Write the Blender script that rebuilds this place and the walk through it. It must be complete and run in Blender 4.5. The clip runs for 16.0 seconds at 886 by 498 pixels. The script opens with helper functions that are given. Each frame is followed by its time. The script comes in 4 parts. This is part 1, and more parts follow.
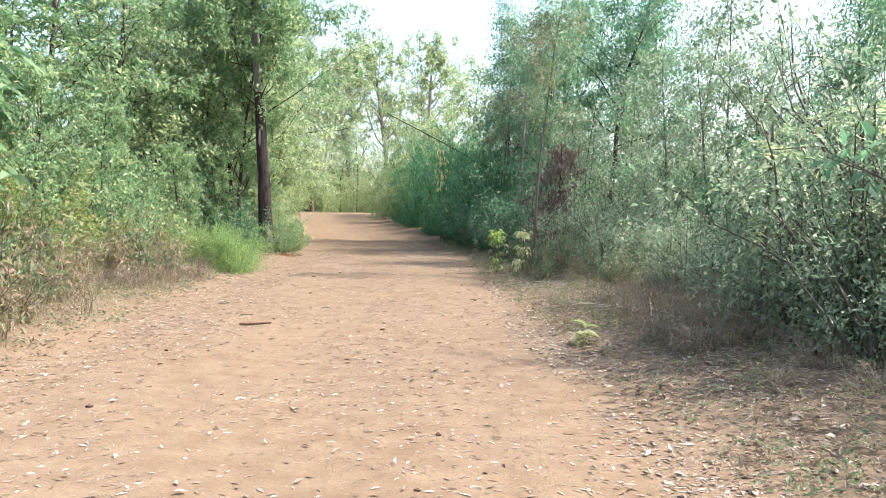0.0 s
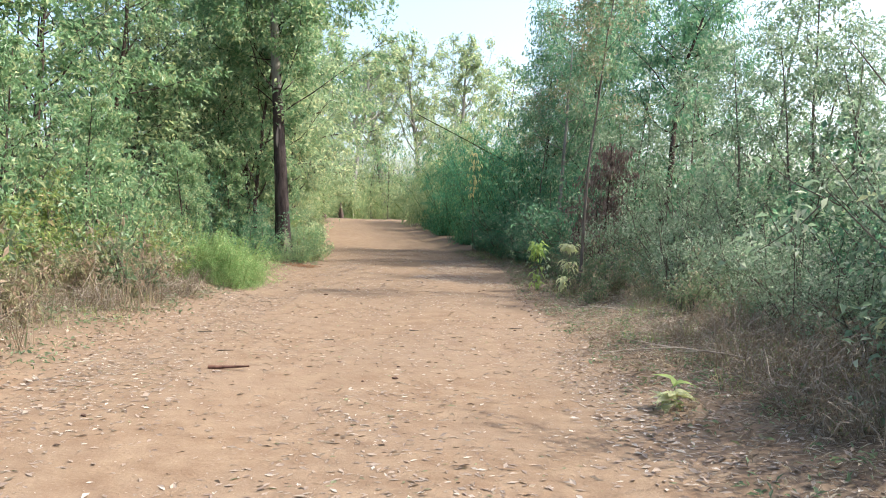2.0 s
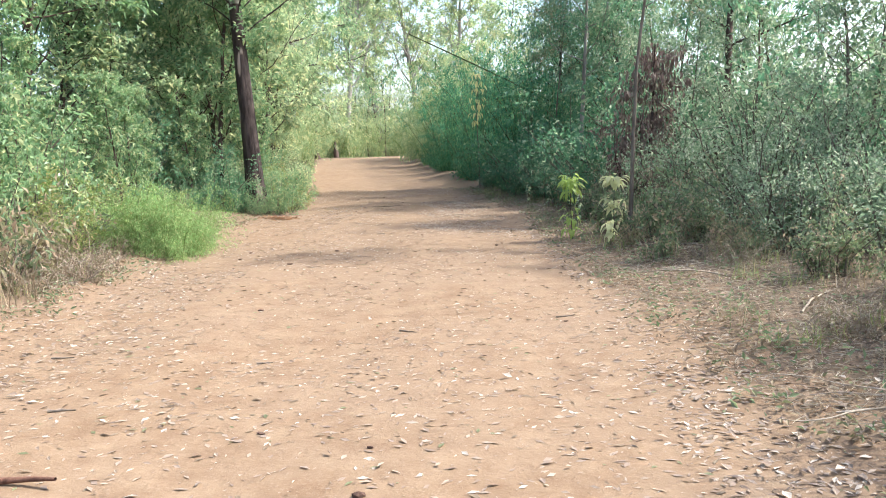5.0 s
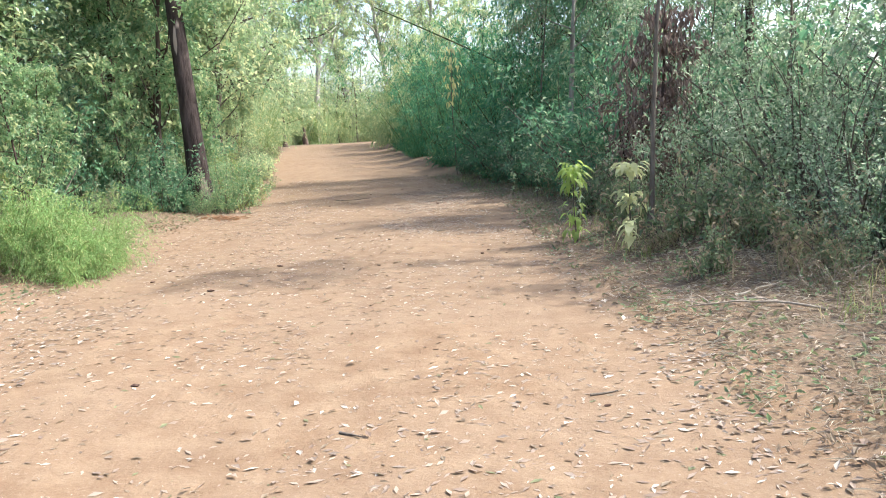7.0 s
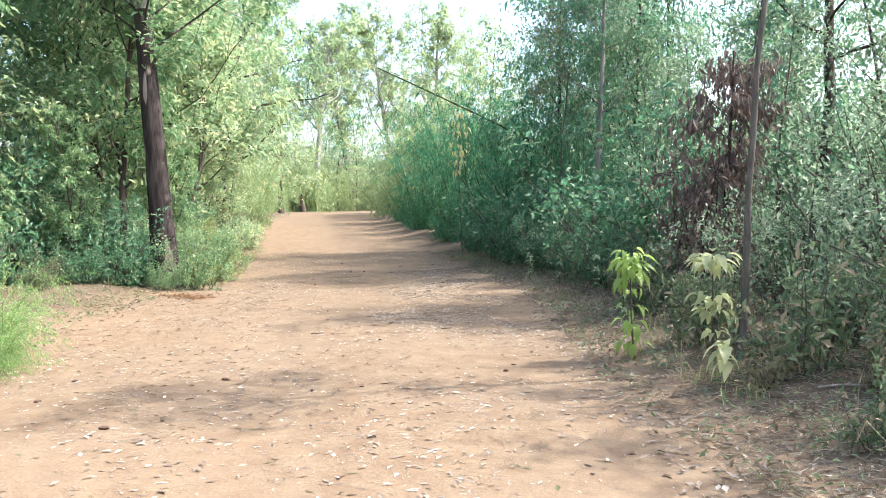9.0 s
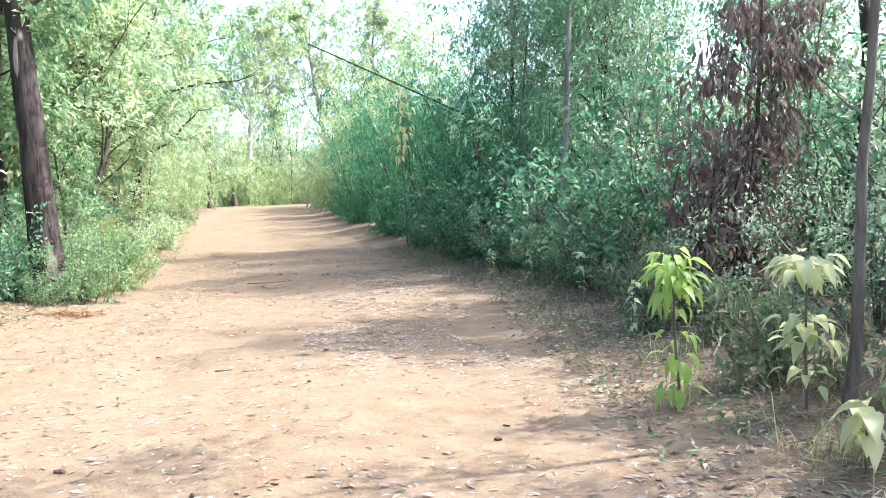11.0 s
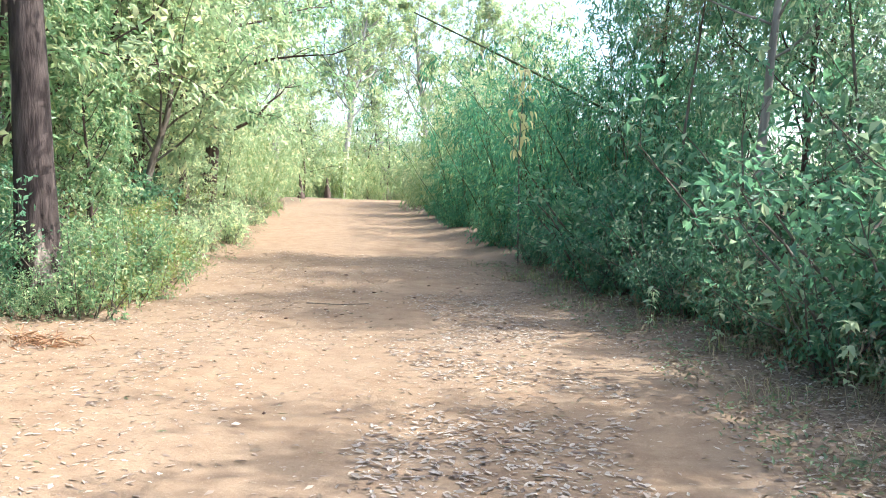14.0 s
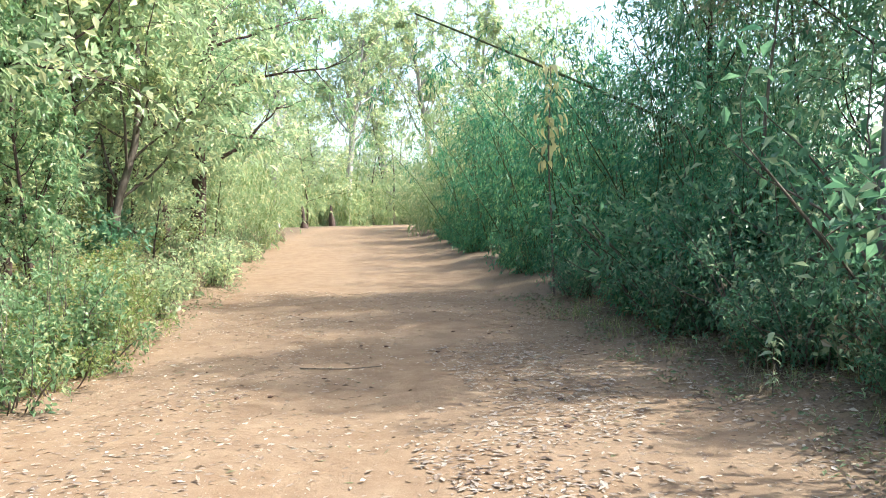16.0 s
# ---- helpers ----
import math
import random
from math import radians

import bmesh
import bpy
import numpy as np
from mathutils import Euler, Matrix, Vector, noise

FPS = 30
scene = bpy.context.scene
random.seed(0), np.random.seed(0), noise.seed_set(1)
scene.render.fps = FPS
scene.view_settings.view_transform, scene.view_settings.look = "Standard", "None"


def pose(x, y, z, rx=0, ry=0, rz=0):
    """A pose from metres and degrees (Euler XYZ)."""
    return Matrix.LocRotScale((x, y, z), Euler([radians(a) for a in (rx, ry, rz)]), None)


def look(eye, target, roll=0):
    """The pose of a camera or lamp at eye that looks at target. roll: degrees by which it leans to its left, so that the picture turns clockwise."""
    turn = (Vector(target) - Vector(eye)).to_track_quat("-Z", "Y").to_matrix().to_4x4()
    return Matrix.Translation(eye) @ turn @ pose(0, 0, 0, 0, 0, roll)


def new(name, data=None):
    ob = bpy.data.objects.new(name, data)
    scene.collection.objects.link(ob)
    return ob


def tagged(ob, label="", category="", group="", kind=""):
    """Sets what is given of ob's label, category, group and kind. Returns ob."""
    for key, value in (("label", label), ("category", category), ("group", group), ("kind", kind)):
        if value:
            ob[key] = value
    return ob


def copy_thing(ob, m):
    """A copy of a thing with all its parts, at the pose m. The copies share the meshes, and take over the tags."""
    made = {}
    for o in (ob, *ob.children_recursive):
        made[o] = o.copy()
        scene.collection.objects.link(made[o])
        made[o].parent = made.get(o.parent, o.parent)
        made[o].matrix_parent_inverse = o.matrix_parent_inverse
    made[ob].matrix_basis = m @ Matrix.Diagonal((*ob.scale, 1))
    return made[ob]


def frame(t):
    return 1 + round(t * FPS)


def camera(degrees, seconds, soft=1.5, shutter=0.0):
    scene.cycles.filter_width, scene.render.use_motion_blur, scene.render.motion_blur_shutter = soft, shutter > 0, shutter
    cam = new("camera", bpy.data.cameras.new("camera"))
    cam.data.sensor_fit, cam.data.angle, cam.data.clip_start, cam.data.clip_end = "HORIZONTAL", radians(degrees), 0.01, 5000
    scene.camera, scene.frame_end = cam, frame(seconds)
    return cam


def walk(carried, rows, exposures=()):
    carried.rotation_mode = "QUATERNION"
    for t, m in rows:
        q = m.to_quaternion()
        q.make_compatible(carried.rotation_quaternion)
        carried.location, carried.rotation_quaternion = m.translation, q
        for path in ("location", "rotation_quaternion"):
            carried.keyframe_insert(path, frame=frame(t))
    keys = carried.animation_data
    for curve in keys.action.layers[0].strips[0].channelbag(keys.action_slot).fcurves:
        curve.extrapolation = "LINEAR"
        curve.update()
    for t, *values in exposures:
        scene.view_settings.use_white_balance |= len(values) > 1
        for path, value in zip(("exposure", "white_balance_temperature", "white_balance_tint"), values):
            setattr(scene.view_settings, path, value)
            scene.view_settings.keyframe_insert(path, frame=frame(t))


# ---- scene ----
cam = camera(55.8, 16.0, 1.0)
METRES, EYE, TILT, LEAN, TURN = 22.7, 1.5, 0.0, 0.0, 0.0
ROWS = [
    (0.0, 0.0, 0.0, 0.0, 0.04, -2.43, -0.99),
    (0.5, -0.0016, 0.0293, 0.0005, 1.33, -2.64, -0.46),
    (1.0, -0.0018, 0.0603, 0.0018, 1.95, 2.04, -3.03),
    (1.5, -0.0017, 0.0903, 0.0016, 0.9, -0.21, -1.24),
    (2.0, -0.0007, 0.1181, 0.0015, 2.28, -2.0, -1.46),
    (2.5, -0.0012, 0.1522, 0.0021, -1.35, -5.16, -0.27),
    (3.0, -0.0041, 0.1843, 0.0025, 1.32, -4.68, 0.13),
    (3.5, -0.0074, 0.2094, 0.0023, 1.49, -5.66, 1.13),
    (4.0, -0.0082, 0.2426, 0.0018, 3.47, -4.87, 0.81),
    (6.5, -0.0072, 0.4048, 0.0002, 0.31, -9.51, 3.25),
    (7.0, -0.0096, 0.4366, 0.0014, 0.66, -7.65, 3.02),
    (7.5, -0.0123, 0.4692, 0.0008, -1.77, -7.44, 1.53),
    (8.0, -0.0149, 0.5033, 0.002, 0.77, -4.56, 0.99),
    (10.5, -0.0191, 0.652, 0.002, -0.75, -2.31, 1.95),
    (11.0, -0.0224, 0.684, 0.0008, -3.5, -3.48, 2.07),
    (11.5, -0.0237, 0.7167, 0.001, -3.69, -3.13, -0.54),
    (12.0, -0.0276, 0.7482, 0.0019, -1.75, -3.85, -2.13),
    (12.5, -0.0282, 0.7827, 0.0043, 1.97, -1.77, -2.76),
    (13.0, -0.0308, 0.813, 0.0027, 2.99, -1.41, -1.87),
    (13.5, -0.0317, 0.8436, 0.0032, 6.15, -0.12, -4.19),
    (14.0, -0.0356, 0.8768, 0.0021, 3.04, -3.31, -1.87),
    (14.5, -0.0387, 0.9063, 0.0022, 5.52, -2.61, -2.29),
    (15.0, -0.0431, 0.9363, 0.0036, 3.07, -3.02, 0.35),
    (15.5, -0.0477, 0.9665, 0.0034, 5.32, -2.53, 0.67),
    (16.0, -0.0517, 0.9964, 0.005, 3.47, -1.86, 1.18),
]

walk(cam, [(t, pose(0, 0, EYE, TILT, LEAN, TURN) @ pose(METRES * x, METRES * y, METRES * z, 90 + pitch, roll, yaw)) for t, x, y, z, yaw, pitch, roll in ROWS],
     [(0.0, 1.79, 6250, 7), (0.5, 1.71, 6250, 7), (1.0, 1.49, 6250, 7), (1.5, 1.46, 6250, 7), (2.0, 1.54, 6250, 7), (2.5, 1.74, 6250, 7), (3.0, 1.86, 6200, 7), (6.5, 1.85, 6130, 7), (8.0, 1.97, 6080, 6),
      (10.5, 2.35, 5780, 4), (11.5, 2.48, 5680, 4), (12.5, 2.28, 5830, 4), (13.0, 2.30, 5830, 4), (14.0, 2.28, 5930, 5), (14.5, 2.30, 5880, 4), (15.5, 2.08, 6130, 4), (16.0, 2.06, 6180, 4)])

# ---- light: open bright sky, sun from the side of the bamboo ----
SUN_HEIGHT, SUN_AHEAD = 49.0, 5.0
world = bpy.data.worlds.new("sky")
scene.world = world
world.use_nodes = True
wn = world.node_tree
sky = wn.nodes.new("ShaderNodeTexSky")
sky.sky_type, sky.sun_disc = "NISHITA", False
sky.sun_elevation, sky.sun_rotation = radians(SUN_HEIGHT), radians(90 - SUN_AHEAD)
sky.air_density, sky.dust_density, sky.ozone_density = 1.0, 4.0, 0.6
wn.links.new(sky.outputs["Color"], wn.nodes["Background"].inputs["Color"])
wn.nodes["Background"].inputs["Strength"].default_value = 0.15
sun = new("sun", bpy.data.lights.new("sun", "SUN"))
sun.data.energy, sun.data.angle, sun.data.color = 2.5, radians(0.7), (1.0, 0.94, 0.86)
ca, ce = radians(SUN_AHEAD), radians(SUN_HEIGHT)
sun.matrix_world = look((0, 0, 0), (-math.cos(ca) * math.cos(ce), -math.sin(ca) * math.cos(ce), -math.sin(ce)))
sun.location = (30, 10, 40)

# ---- plan: the road's edges and the rise of the ground ----
EDGE_Y = [-60, 0, 5.5, 8, 10, 13, 16, 20, 24, 28, 31.5, 35, 39, 46, 55, 64, 76, 90, 100, 120]
EDGE_L = [-5.5, -4.2, -4.1, -4.15, -4.4, -4.7, -4.8, -5.2, -5.8, -6.0, -5.9, -6.2, -6.7, -8.2, -9.8, -11.0, -12.4, -11.5, -6, 12]
EDGE_R = [1.5, 2.0, 1.9, 1.75, 1.6, 1.5, 1.4, 1.2, 1.15, 1.15, 0.5, -0.3, -1.0, -2.6, -4.0, -5.0, -6.2, -4.0, 2, 20]


def edge_left(y):
    return float(np.interp(y, EDGE_Y, EDGE_L))


def edge_right(y):
    return float(np.interp(y, EDGE_Y, EDGE_R))


def rise(y):
    u = min(max((y - 30) / 48, 0), 1)
    return 1.32 * u * u * (3 - 2 * u) * 0.55 + 1.32 * u * 0.45


def off_road(x, y):
    """Metres outside the road's edge; negative on the road."""
    return max(edge_left(y) - x, x - edge_right(y))


def ground_z(x, y):
    o = off_road(x, y)
    far = min(1.0, 40.0 / (1.0 + abs(x) + abs(y - 20)))
    wob = noise.noise(Vector((x * 0.35, y * 0.35, 0.3))) * 0.05 + noise.noise(Vector((x * 1.7, y * 1.3, 4.0))) * 0.012
    bank = 0.0
    if o > -0.4:
        u = min((o + 0.4) / 2.2, 1)
        bank = 0.24 * u * u * (3 - 2 * u) + noise.noise(Vector((x * 0.9, y * 0.9, 9.0))) * 0.09 * u
    crown = -0.012 * math.cos(2.6 * (x - 0.5 * (edge_left(y) + edge_right(y)))) if o < 0 else 0.0
    return rise(y) + (wob + bank) * far + crown


# ---- materials ----
def material(name):
    m = bpy.data.materials.new(name)
    m.use_nodes = True
    nt = m.node_tree
    return m, nt, nt.nodes["Principled BSDF"]


def mixed(nt, fac, a, b):
    n = nt.nodes.new("ShaderNodeMix")
    n.data_type = "RGBA"
    for sock, v in ((n.inputs[0], fac), (n.inputs[6], a), (n.inputs[7], b)):
        if hasattr(v, "is_linked"):
            nt.links.new(v, sock)
        elif isinstance(v, tuple):
            sock.default_value = (*v, 1)
        else:
            sock.default_value = v
    return n.outputs[2]


def noisy(nt, scale, detail=4, rough=0.55, coords=None):
    n = nt.nodes.new("ShaderNodeTexNoise")
    n.inputs["Scale"].default_value, n.inputs["Detail"].default_value, n.inputs["Roughness"].default_value = scale, detail, rough
    if coords is None:
        coords = nt.nodes.new("ShaderNodeNewGeometry").outputs["Position"]
    nt.links.new(coords, n.inputs["Vector"])
    return n.outputs["Fac"]


def spread(nt, value, lo, hi, a=0.0, b=1.0):
    n = nt.nodes.new("ShaderNodeMapRange")
    n.inputs[1].default_value, n.inputs[2].default_value, n.inputs[3].default_value, n.inputs[4].default_value = lo, hi, a, b
    nt.links.new(value, n.inputs[0])
    return n.outputs[0]


def bumped(nt, bsdf, height, strength, distance):
    n = nt.nodes.new("ShaderNodeBump")
    n.inputs["Strength"].default_value, n.inputs["Distance"].default_value = strength, distance
    nt.links.new(height, n.inputs["Height"])
    nt.links.new(n.outputs[0], bsdf.inputs["Normal"])


def leaf_material(name, dark, light, third, through_light=0.4, rough=0.43, third_share=0.2):
    """Leaves: every leaf its own shade, a share of a third colour, light shining through."""
    m, nt, b = material(name)
    geo = nt.nodes.new("ShaderNodeNewGeometry")
    rnd = geo.outputs["Random Per Island"]
    col = mixed(nt, rnd, dark, light)
    patch = spread(nt, noisy(nt, 0.9, 2), 0.35, 0.65)
    col = mixed(nt, spread(nt, patch, 0, 1, 0.0, 0.45), col, light)
    odd = nt.nodes.new("ShaderNodeMath")
    odd.operation = "FRACT"
    mul = nt.nodes.new("ShaderNodeMath")
    mul.operation = "MULTIPLY"
    mul.inputs[1].default_value = 37.7
    nt.links.new(rnd, mul.inputs[0])
    nt.links.new(mul.outputs[0], odd.inputs[0])
    # odd leaves: dry ones in brown, highlights painted as paler leaves in the greens
    col = mixed(nt, spread(nt, odd.outputs[0], 1 - third_share, 1 - third_share + 0.01), col, third)
    nt.links.new(col, b.inputs["Base Color"])
    b.inputs["Roughness"].default_value = rough
    b.inputs["Specular IOR Level"].default_value = 0.5
    tr = nt.nodes.new("ShaderNodeBsdfTranslucent")
    bright = nt.nodes.new("ShaderNodeHueSaturation")
    bright.inputs["Hue"].default_value, bright.inputs["Saturation"].default_value, bright.inputs["Value"].default_value = 0.495, 1.0, 1.6
    nt.links.new(col, bright.inputs["Color"])
    nt.links.new(bright.outputs[0], tr.inputs["Color"])
    mx = nt.nodes.new("ShaderNodeMixShader")
    mx.inputs[0].default_value = through_light
    nt.links.new(b.outputs[0], mx.inputs[1])
    nt.links.new(tr.outputs[0], mx.inputs[2])
    nt.links.new(mx.outputs[0], nt.nodes["Material Output"].inputs["Surface"])
    return m


def bark_material(name, dark, light, scale=9.0, patches=None, relief=0.02):
    m, nt, b = material(name)
    tc = nt.nodes.new("ShaderNodeTexCoord")
    mp = nt.nodes.new("ShaderNodeMapping")
    mp.inputs["Scale"].default_value = (1, 1, 0.18)
    nt.links.new(tc.outputs["Object"], mp.inputs["Vector"])
    f = noisy(nt, scale, 6, 0.65, mp.outputs[0])
    col = mixed(nt, spread(nt, f, 0.35, 0.68), dark, light)
    if patches:
        p = spread(nt, noisy(nt, 2.6, 3, 0.5, mp.outputs[0]), 0.61, 0.64)
        col = mixed(nt, p, col, patches)
    nt.links.new(col, b.inputs["Base Color"])
    b.inputs["Roughness"].default_value = 0.9
    b.inputs["Specular IOR Level"].default_value = 0.2
    bumped(nt, b, f, 0.9, relief)
    return m


M_BROAD = leaf_material("broad_leaf", (0.07, 0.15, 0.072), (0.215, 0.32, 0.158), (0.34, 0.38, 0.20), 0.45)
# dark green leaves; the thicket's shade is partly put into the colour
M_SHADEDLEAF = leaf_material("shaded_dark_leaf", (0.042, 0.122, 0.074), (0.13, 0.245, 0.132), (0.28, 0.35, 0.21), 0.45, 0.45, 0.12)
M_MIDLEAF = leaf_material("mid_green_leaf", (0.06, 0.15, 0.092), (0.17, 0.29, 0.16), (0.32, 0.38, 0.23), 0.47)
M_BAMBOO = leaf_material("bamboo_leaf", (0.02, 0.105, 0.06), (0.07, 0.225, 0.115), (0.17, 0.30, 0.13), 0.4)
# yellow-green bamboo leaves, paler than M_BAMBOO: sunlight is put into the colour
M_SUNBAMBOO = leaf_material("sunlit_bamboo_leaf", (0.15, 0.22, 0.11), (0.30, 0.37, 0.19), (0.42, 0.41, 0.22), 0.45)
M_FEATHER = leaf_material("feathery_leaf", (0.14, 0.26, 0.085), (0.27, 0.40, 0.16), (0.38, 0.42, 0.2), 0.5)
M_DULLGREEN = leaf_material("dull_green_leaf", (0.09, 0.15, 0.09), (0.21, 0.28, 0.17), (0.34, 0.38, 0.27), 0.45, 0.5)
M_FRESH = leaf_material("fresh_leaf", (0.09, 0.24, 0.05), (0.18, 0.35, 0.10), (0.27, 0.36, 0.10), 0.5)
# yellow-green leaves lightened in the base colour to look sunlit
M_SUNLEAF = leaf_material("sunlit_green_leaf", (0.145, 0.215, 0.11), (0.30, 0.37, 0.205), (0.44, 0.45, 0.25), 0.55)
M_YELLOWLEAF = leaf_material("yellow_leaf", (0.24, 0.32, 0.10), (0.42, 0.48, 0.19), (0.52, 0.47, 0.22), 0.5)
M_HERB = leaf_material("herb_leaf", (0.075, 0.12, 0.06), (0.175, 0.22, 0.115), (0.28, 0.23, 0.15), 0.4, 0.55, 0.2)
M_WARMGREEN = leaf_material("warm_green_leaf", (0.09, 0.14, 0.04), (0.22, 0.27, 0.085), (0.31, 0.26, 0.12), 0.45, 0.45, 0.18)
M_DRYHERB = leaf_material("dry_weed_leaf", (0.14, 0.135, 0.07), (0.30, 0.275, 0.155), (0.30, 0.22, 0.15), 0.4, 0.6, 0.3)
M_DEADLEAF = leaf_material("dead_red_leaf", (0.105, 0.07, 0.058), (0.20, 0.14, 0.118), (0.27, 0.21, 0.17), 0.35, 0.8)
M_BROWNDRY = leaf_material("brown_dry_leaf", (0.11, 0.08, 0.052), (0.24, 0.185, 0.125), (0.15, 0.16, 0.08), 0.3, 0.7, 0.2)
M_STRAW = leaf_material("dry_grass", (0.15, 0.11, 0.07), (0.31, 0.25, 0.165), (0.13, 0.145, 0.075), 0.35, 0.7, 0.2)
M_PALESTRAW = leaf_material("pale_straw", (0.24, 0.20, 0.15), (0.42, 0.37, 0.29), (0.16, 0.12, 0.09), 0.2, 0.8, 0.2)
M_GREENGRASS = leaf_material("green_grass", (0.11, 0.16, 0.05), (0.24, 0.27, 0.10), (0.40, 0.33, 0.18), 0.35, 0.6, 0.25)
M_LITTER = leaf_material("fallen_leaves", (0.14, 0.092, 0.066), (0.30, 0.238, 0.185), (0.40, 0.345, 0.285), 0.1, 0.85, 0.15)
M_PATCHLITTER = leaf_material("grey_fallen_leaves", (0.18, 0.14, 0.112), (0.35, 0.30, 0.25), (0.10, 0.068, 0.05), 0.15, 0.8, 0.2)
M_ORANGEDRY = leaf_material("orange_dry_fern", (0.19, 0.10, 0.055), (0.33, 0.19, 0.10), (0.25, 0.18, 0.11), 0.2, 0.8, 0.2)
M_BARK = bark_material("brown_bark", (0.035, 0.022, 0.018), (0.12, 0.085, 0.072))
M_MAINBARK = bark_material("peeling_bark", (0.02, 0.014, 0.013), (0.085, 0.064, 0.058), 9.0, (0.30, 0.24, 0.205), 0.06)
M_PALEBARK = bark_material("pale_bark", (0.20, 0.18, 0.16), (0.40, 0.38, 0.35), 3.0)
M_GREYBARK = bark_material("grey_bark", (0.15, 0.13, 0.115), (0.33, 0.30, 0.27), 7.0)
M_REDBARK = bark_material("red_bark", (0.085, 0.04, 0.028), (0.20, 0.105, 0.072), 16.0)
M_DEADWOOD = bark_material("dead_wood", (0.20, 0.16, 0.12), (0.42, 0.36, 0.29), 14.0)
M_TWIG = bark_material("grey_twig", (0.075, 0.06, 0.048), (0.19, 0.16, 0.13), 14.0)
M_GREENSTEM = bark_material("green_stem", (0.13, 0.20, 0.06), (0.24, 0.30, 0.11), 14.0)
M_CULM = bark_material("culm", (0.035, 0.045, 0.022), (0.10, 0.11, 0.05), 6.0)


def earth_material():
    m, nt, b = material("red_earth")
    big = noisy(nt, 0.55, 5, 0.6)
    mid = noisy(nt, 3.4, 6, 0.6)
    fine = noisy(nt, 38.0, 6, 0.7)
    earth = mixed(nt, spread(nt, mid, 0.32, 0.7), (0.152, 0.096, 0.058), (0.228, 0.160, 0.103))
    earth = mixed(nt, spread(nt, big, 0.4, 0.72, 0, 0.55), earth, (0.20, 0.143, 0.098))
    earth = mixed(nt, spread(nt, fine, 0.55, 0.75, 0, 0.42), earth, (0.32, 0.25, 0.195))
    earth = mixed(nt, spread(nt, fine, 0.42, 0.30, 0, 0.4), earth, (0.10, 0.058, 0.042))
    flecks = noisy(nt, 75.0, 4, 0.65)
    earth = mixed(nt, spread(nt, flecks, 0.6, 0.7, 0, 0.4), earth, (0.34, 0.275, 0.21))
    earth = mixed(nt, spread(nt, flecks, 0.36, 0.28, 0, 0.45), earth, (0.075, 0.045, 0.032))
    floor = mixed(nt, spread(nt, fine, 0.35, 0.65), (0.06, 0.043, 0.031), (0.19, 0.14, 0.095))
    att = nt.nodes.new("ShaderNodeAttribute")
    att.attribute_name = "off"
    add = nt.nodes.new("ShaderNodeMath")
    nt.links.new(att.outputs["Fac"], add.inputs[0])
    nt.links.new(spread(nt, mid, 0.2, 0.8, -0.55, 0.55), add.inputs[1])
    nt.links.new(mixed(nt, spread(nt, add.outputs[0], -0.05, 0.9), earth, floor), b.inputs["Base Color"])
    b.inputs["Roughness"].default_value = 0.95
    b.inputs["Specular IOR Level"].default_value = 0.15
    lumps = noisy(nt, 11.0, 5, 0.65)
    sm = nt.nodes.new("ShaderNodeMath")
    sm.operation = "MULTIPLY_ADD"
    sm.inputs[1].default_value = 1.6
    nt.links.new(lumps, sm.inputs[0])
    nt.links.new(fine, sm.inputs[2])
    bumped(nt, b, sm.outputs[0], 0.6, 0.011)
    return m


M_EARTH = earth_material()


# ---- mesh building ----
def rng_of(seed):
    return np.random.default_rng(seed)


def mesh_of(name, verts, faces, mat, smooth=False):
    """A mesh from arrays; faces is an (n, 3) or (n, 4) array."""
    verts, faces = np.asarray(verts, dtype=np.float32), np.asarray(faces, dtype=np.int32)
    me = bpy.data.meshes.new(name)
    n, k = faces.shape
    me.vertices.add(len(verts))
    me.vertices.foreach_set("co", verts.ravel())
    me.loops.add(n * k)
    me.loops.foreach_set("vertex_index", faces.ravel())
    me.polygons.add(n)
    me.polygons.foreach_set("loop_start", np.arange(0, n * k, k, dtype=np.int32))
    me.polygons.foreach_set("use_smooth", np.full(n, smooth))
    me.update(calc_edges=True)
    me.materials.append(mat)
    return me


def unit(v):
    return v / np.maximum(np.linalg.norm(v, axis=-1, keepdims=True), 1e-9)


def leaves(name, at, along, rng, length, width, mat, spreadout=0.5, curl=0.25, wobble=0.45, fold=0.18, vary=(0.6, 1.35)):
    """Folded pointed leaves, two triangles each, at the points, growing roughly along the given ways."""
    at = np.asarray(at, dtype=float)
    n = len(at)
    d = unit(np.asarray(along, dtype=float) + rng.normal(0, spreadout, (n, 3)))
    side = unit(np.cross(d, np.array([0, 0, 1.0]) + rng.normal(0, wobble, (n, 3))))
    up = np.cross(side, d)
    ln = (length * rng.uniform(*vary, n))[:, None]
    wd = ln * (width / length) * rng.uniform(0.8, 1.2, n)[:, None]
    base = at
    tip = at + d * ln - up * ln * curl * rng.uniform(0.2, 1.4, n)[:, None]
    mid = at + d * ln * 0.45
    a, b = mid + side * wd * 0.5 + up * wd * fold, mid - side * wd * 0.5 + up * wd * fold
    v = np.stack([base, a, tip, b], axis=1).reshape(-1, 3)
    i = np.arange(n)[:, None] * 4
    f = np.concatenate([i + np.array([[0, 1, 2]]), i + np.array([[0, 2, 3]])], axis=1).reshape(-1, 3)
    return mesh_of(name, v, f, mat)


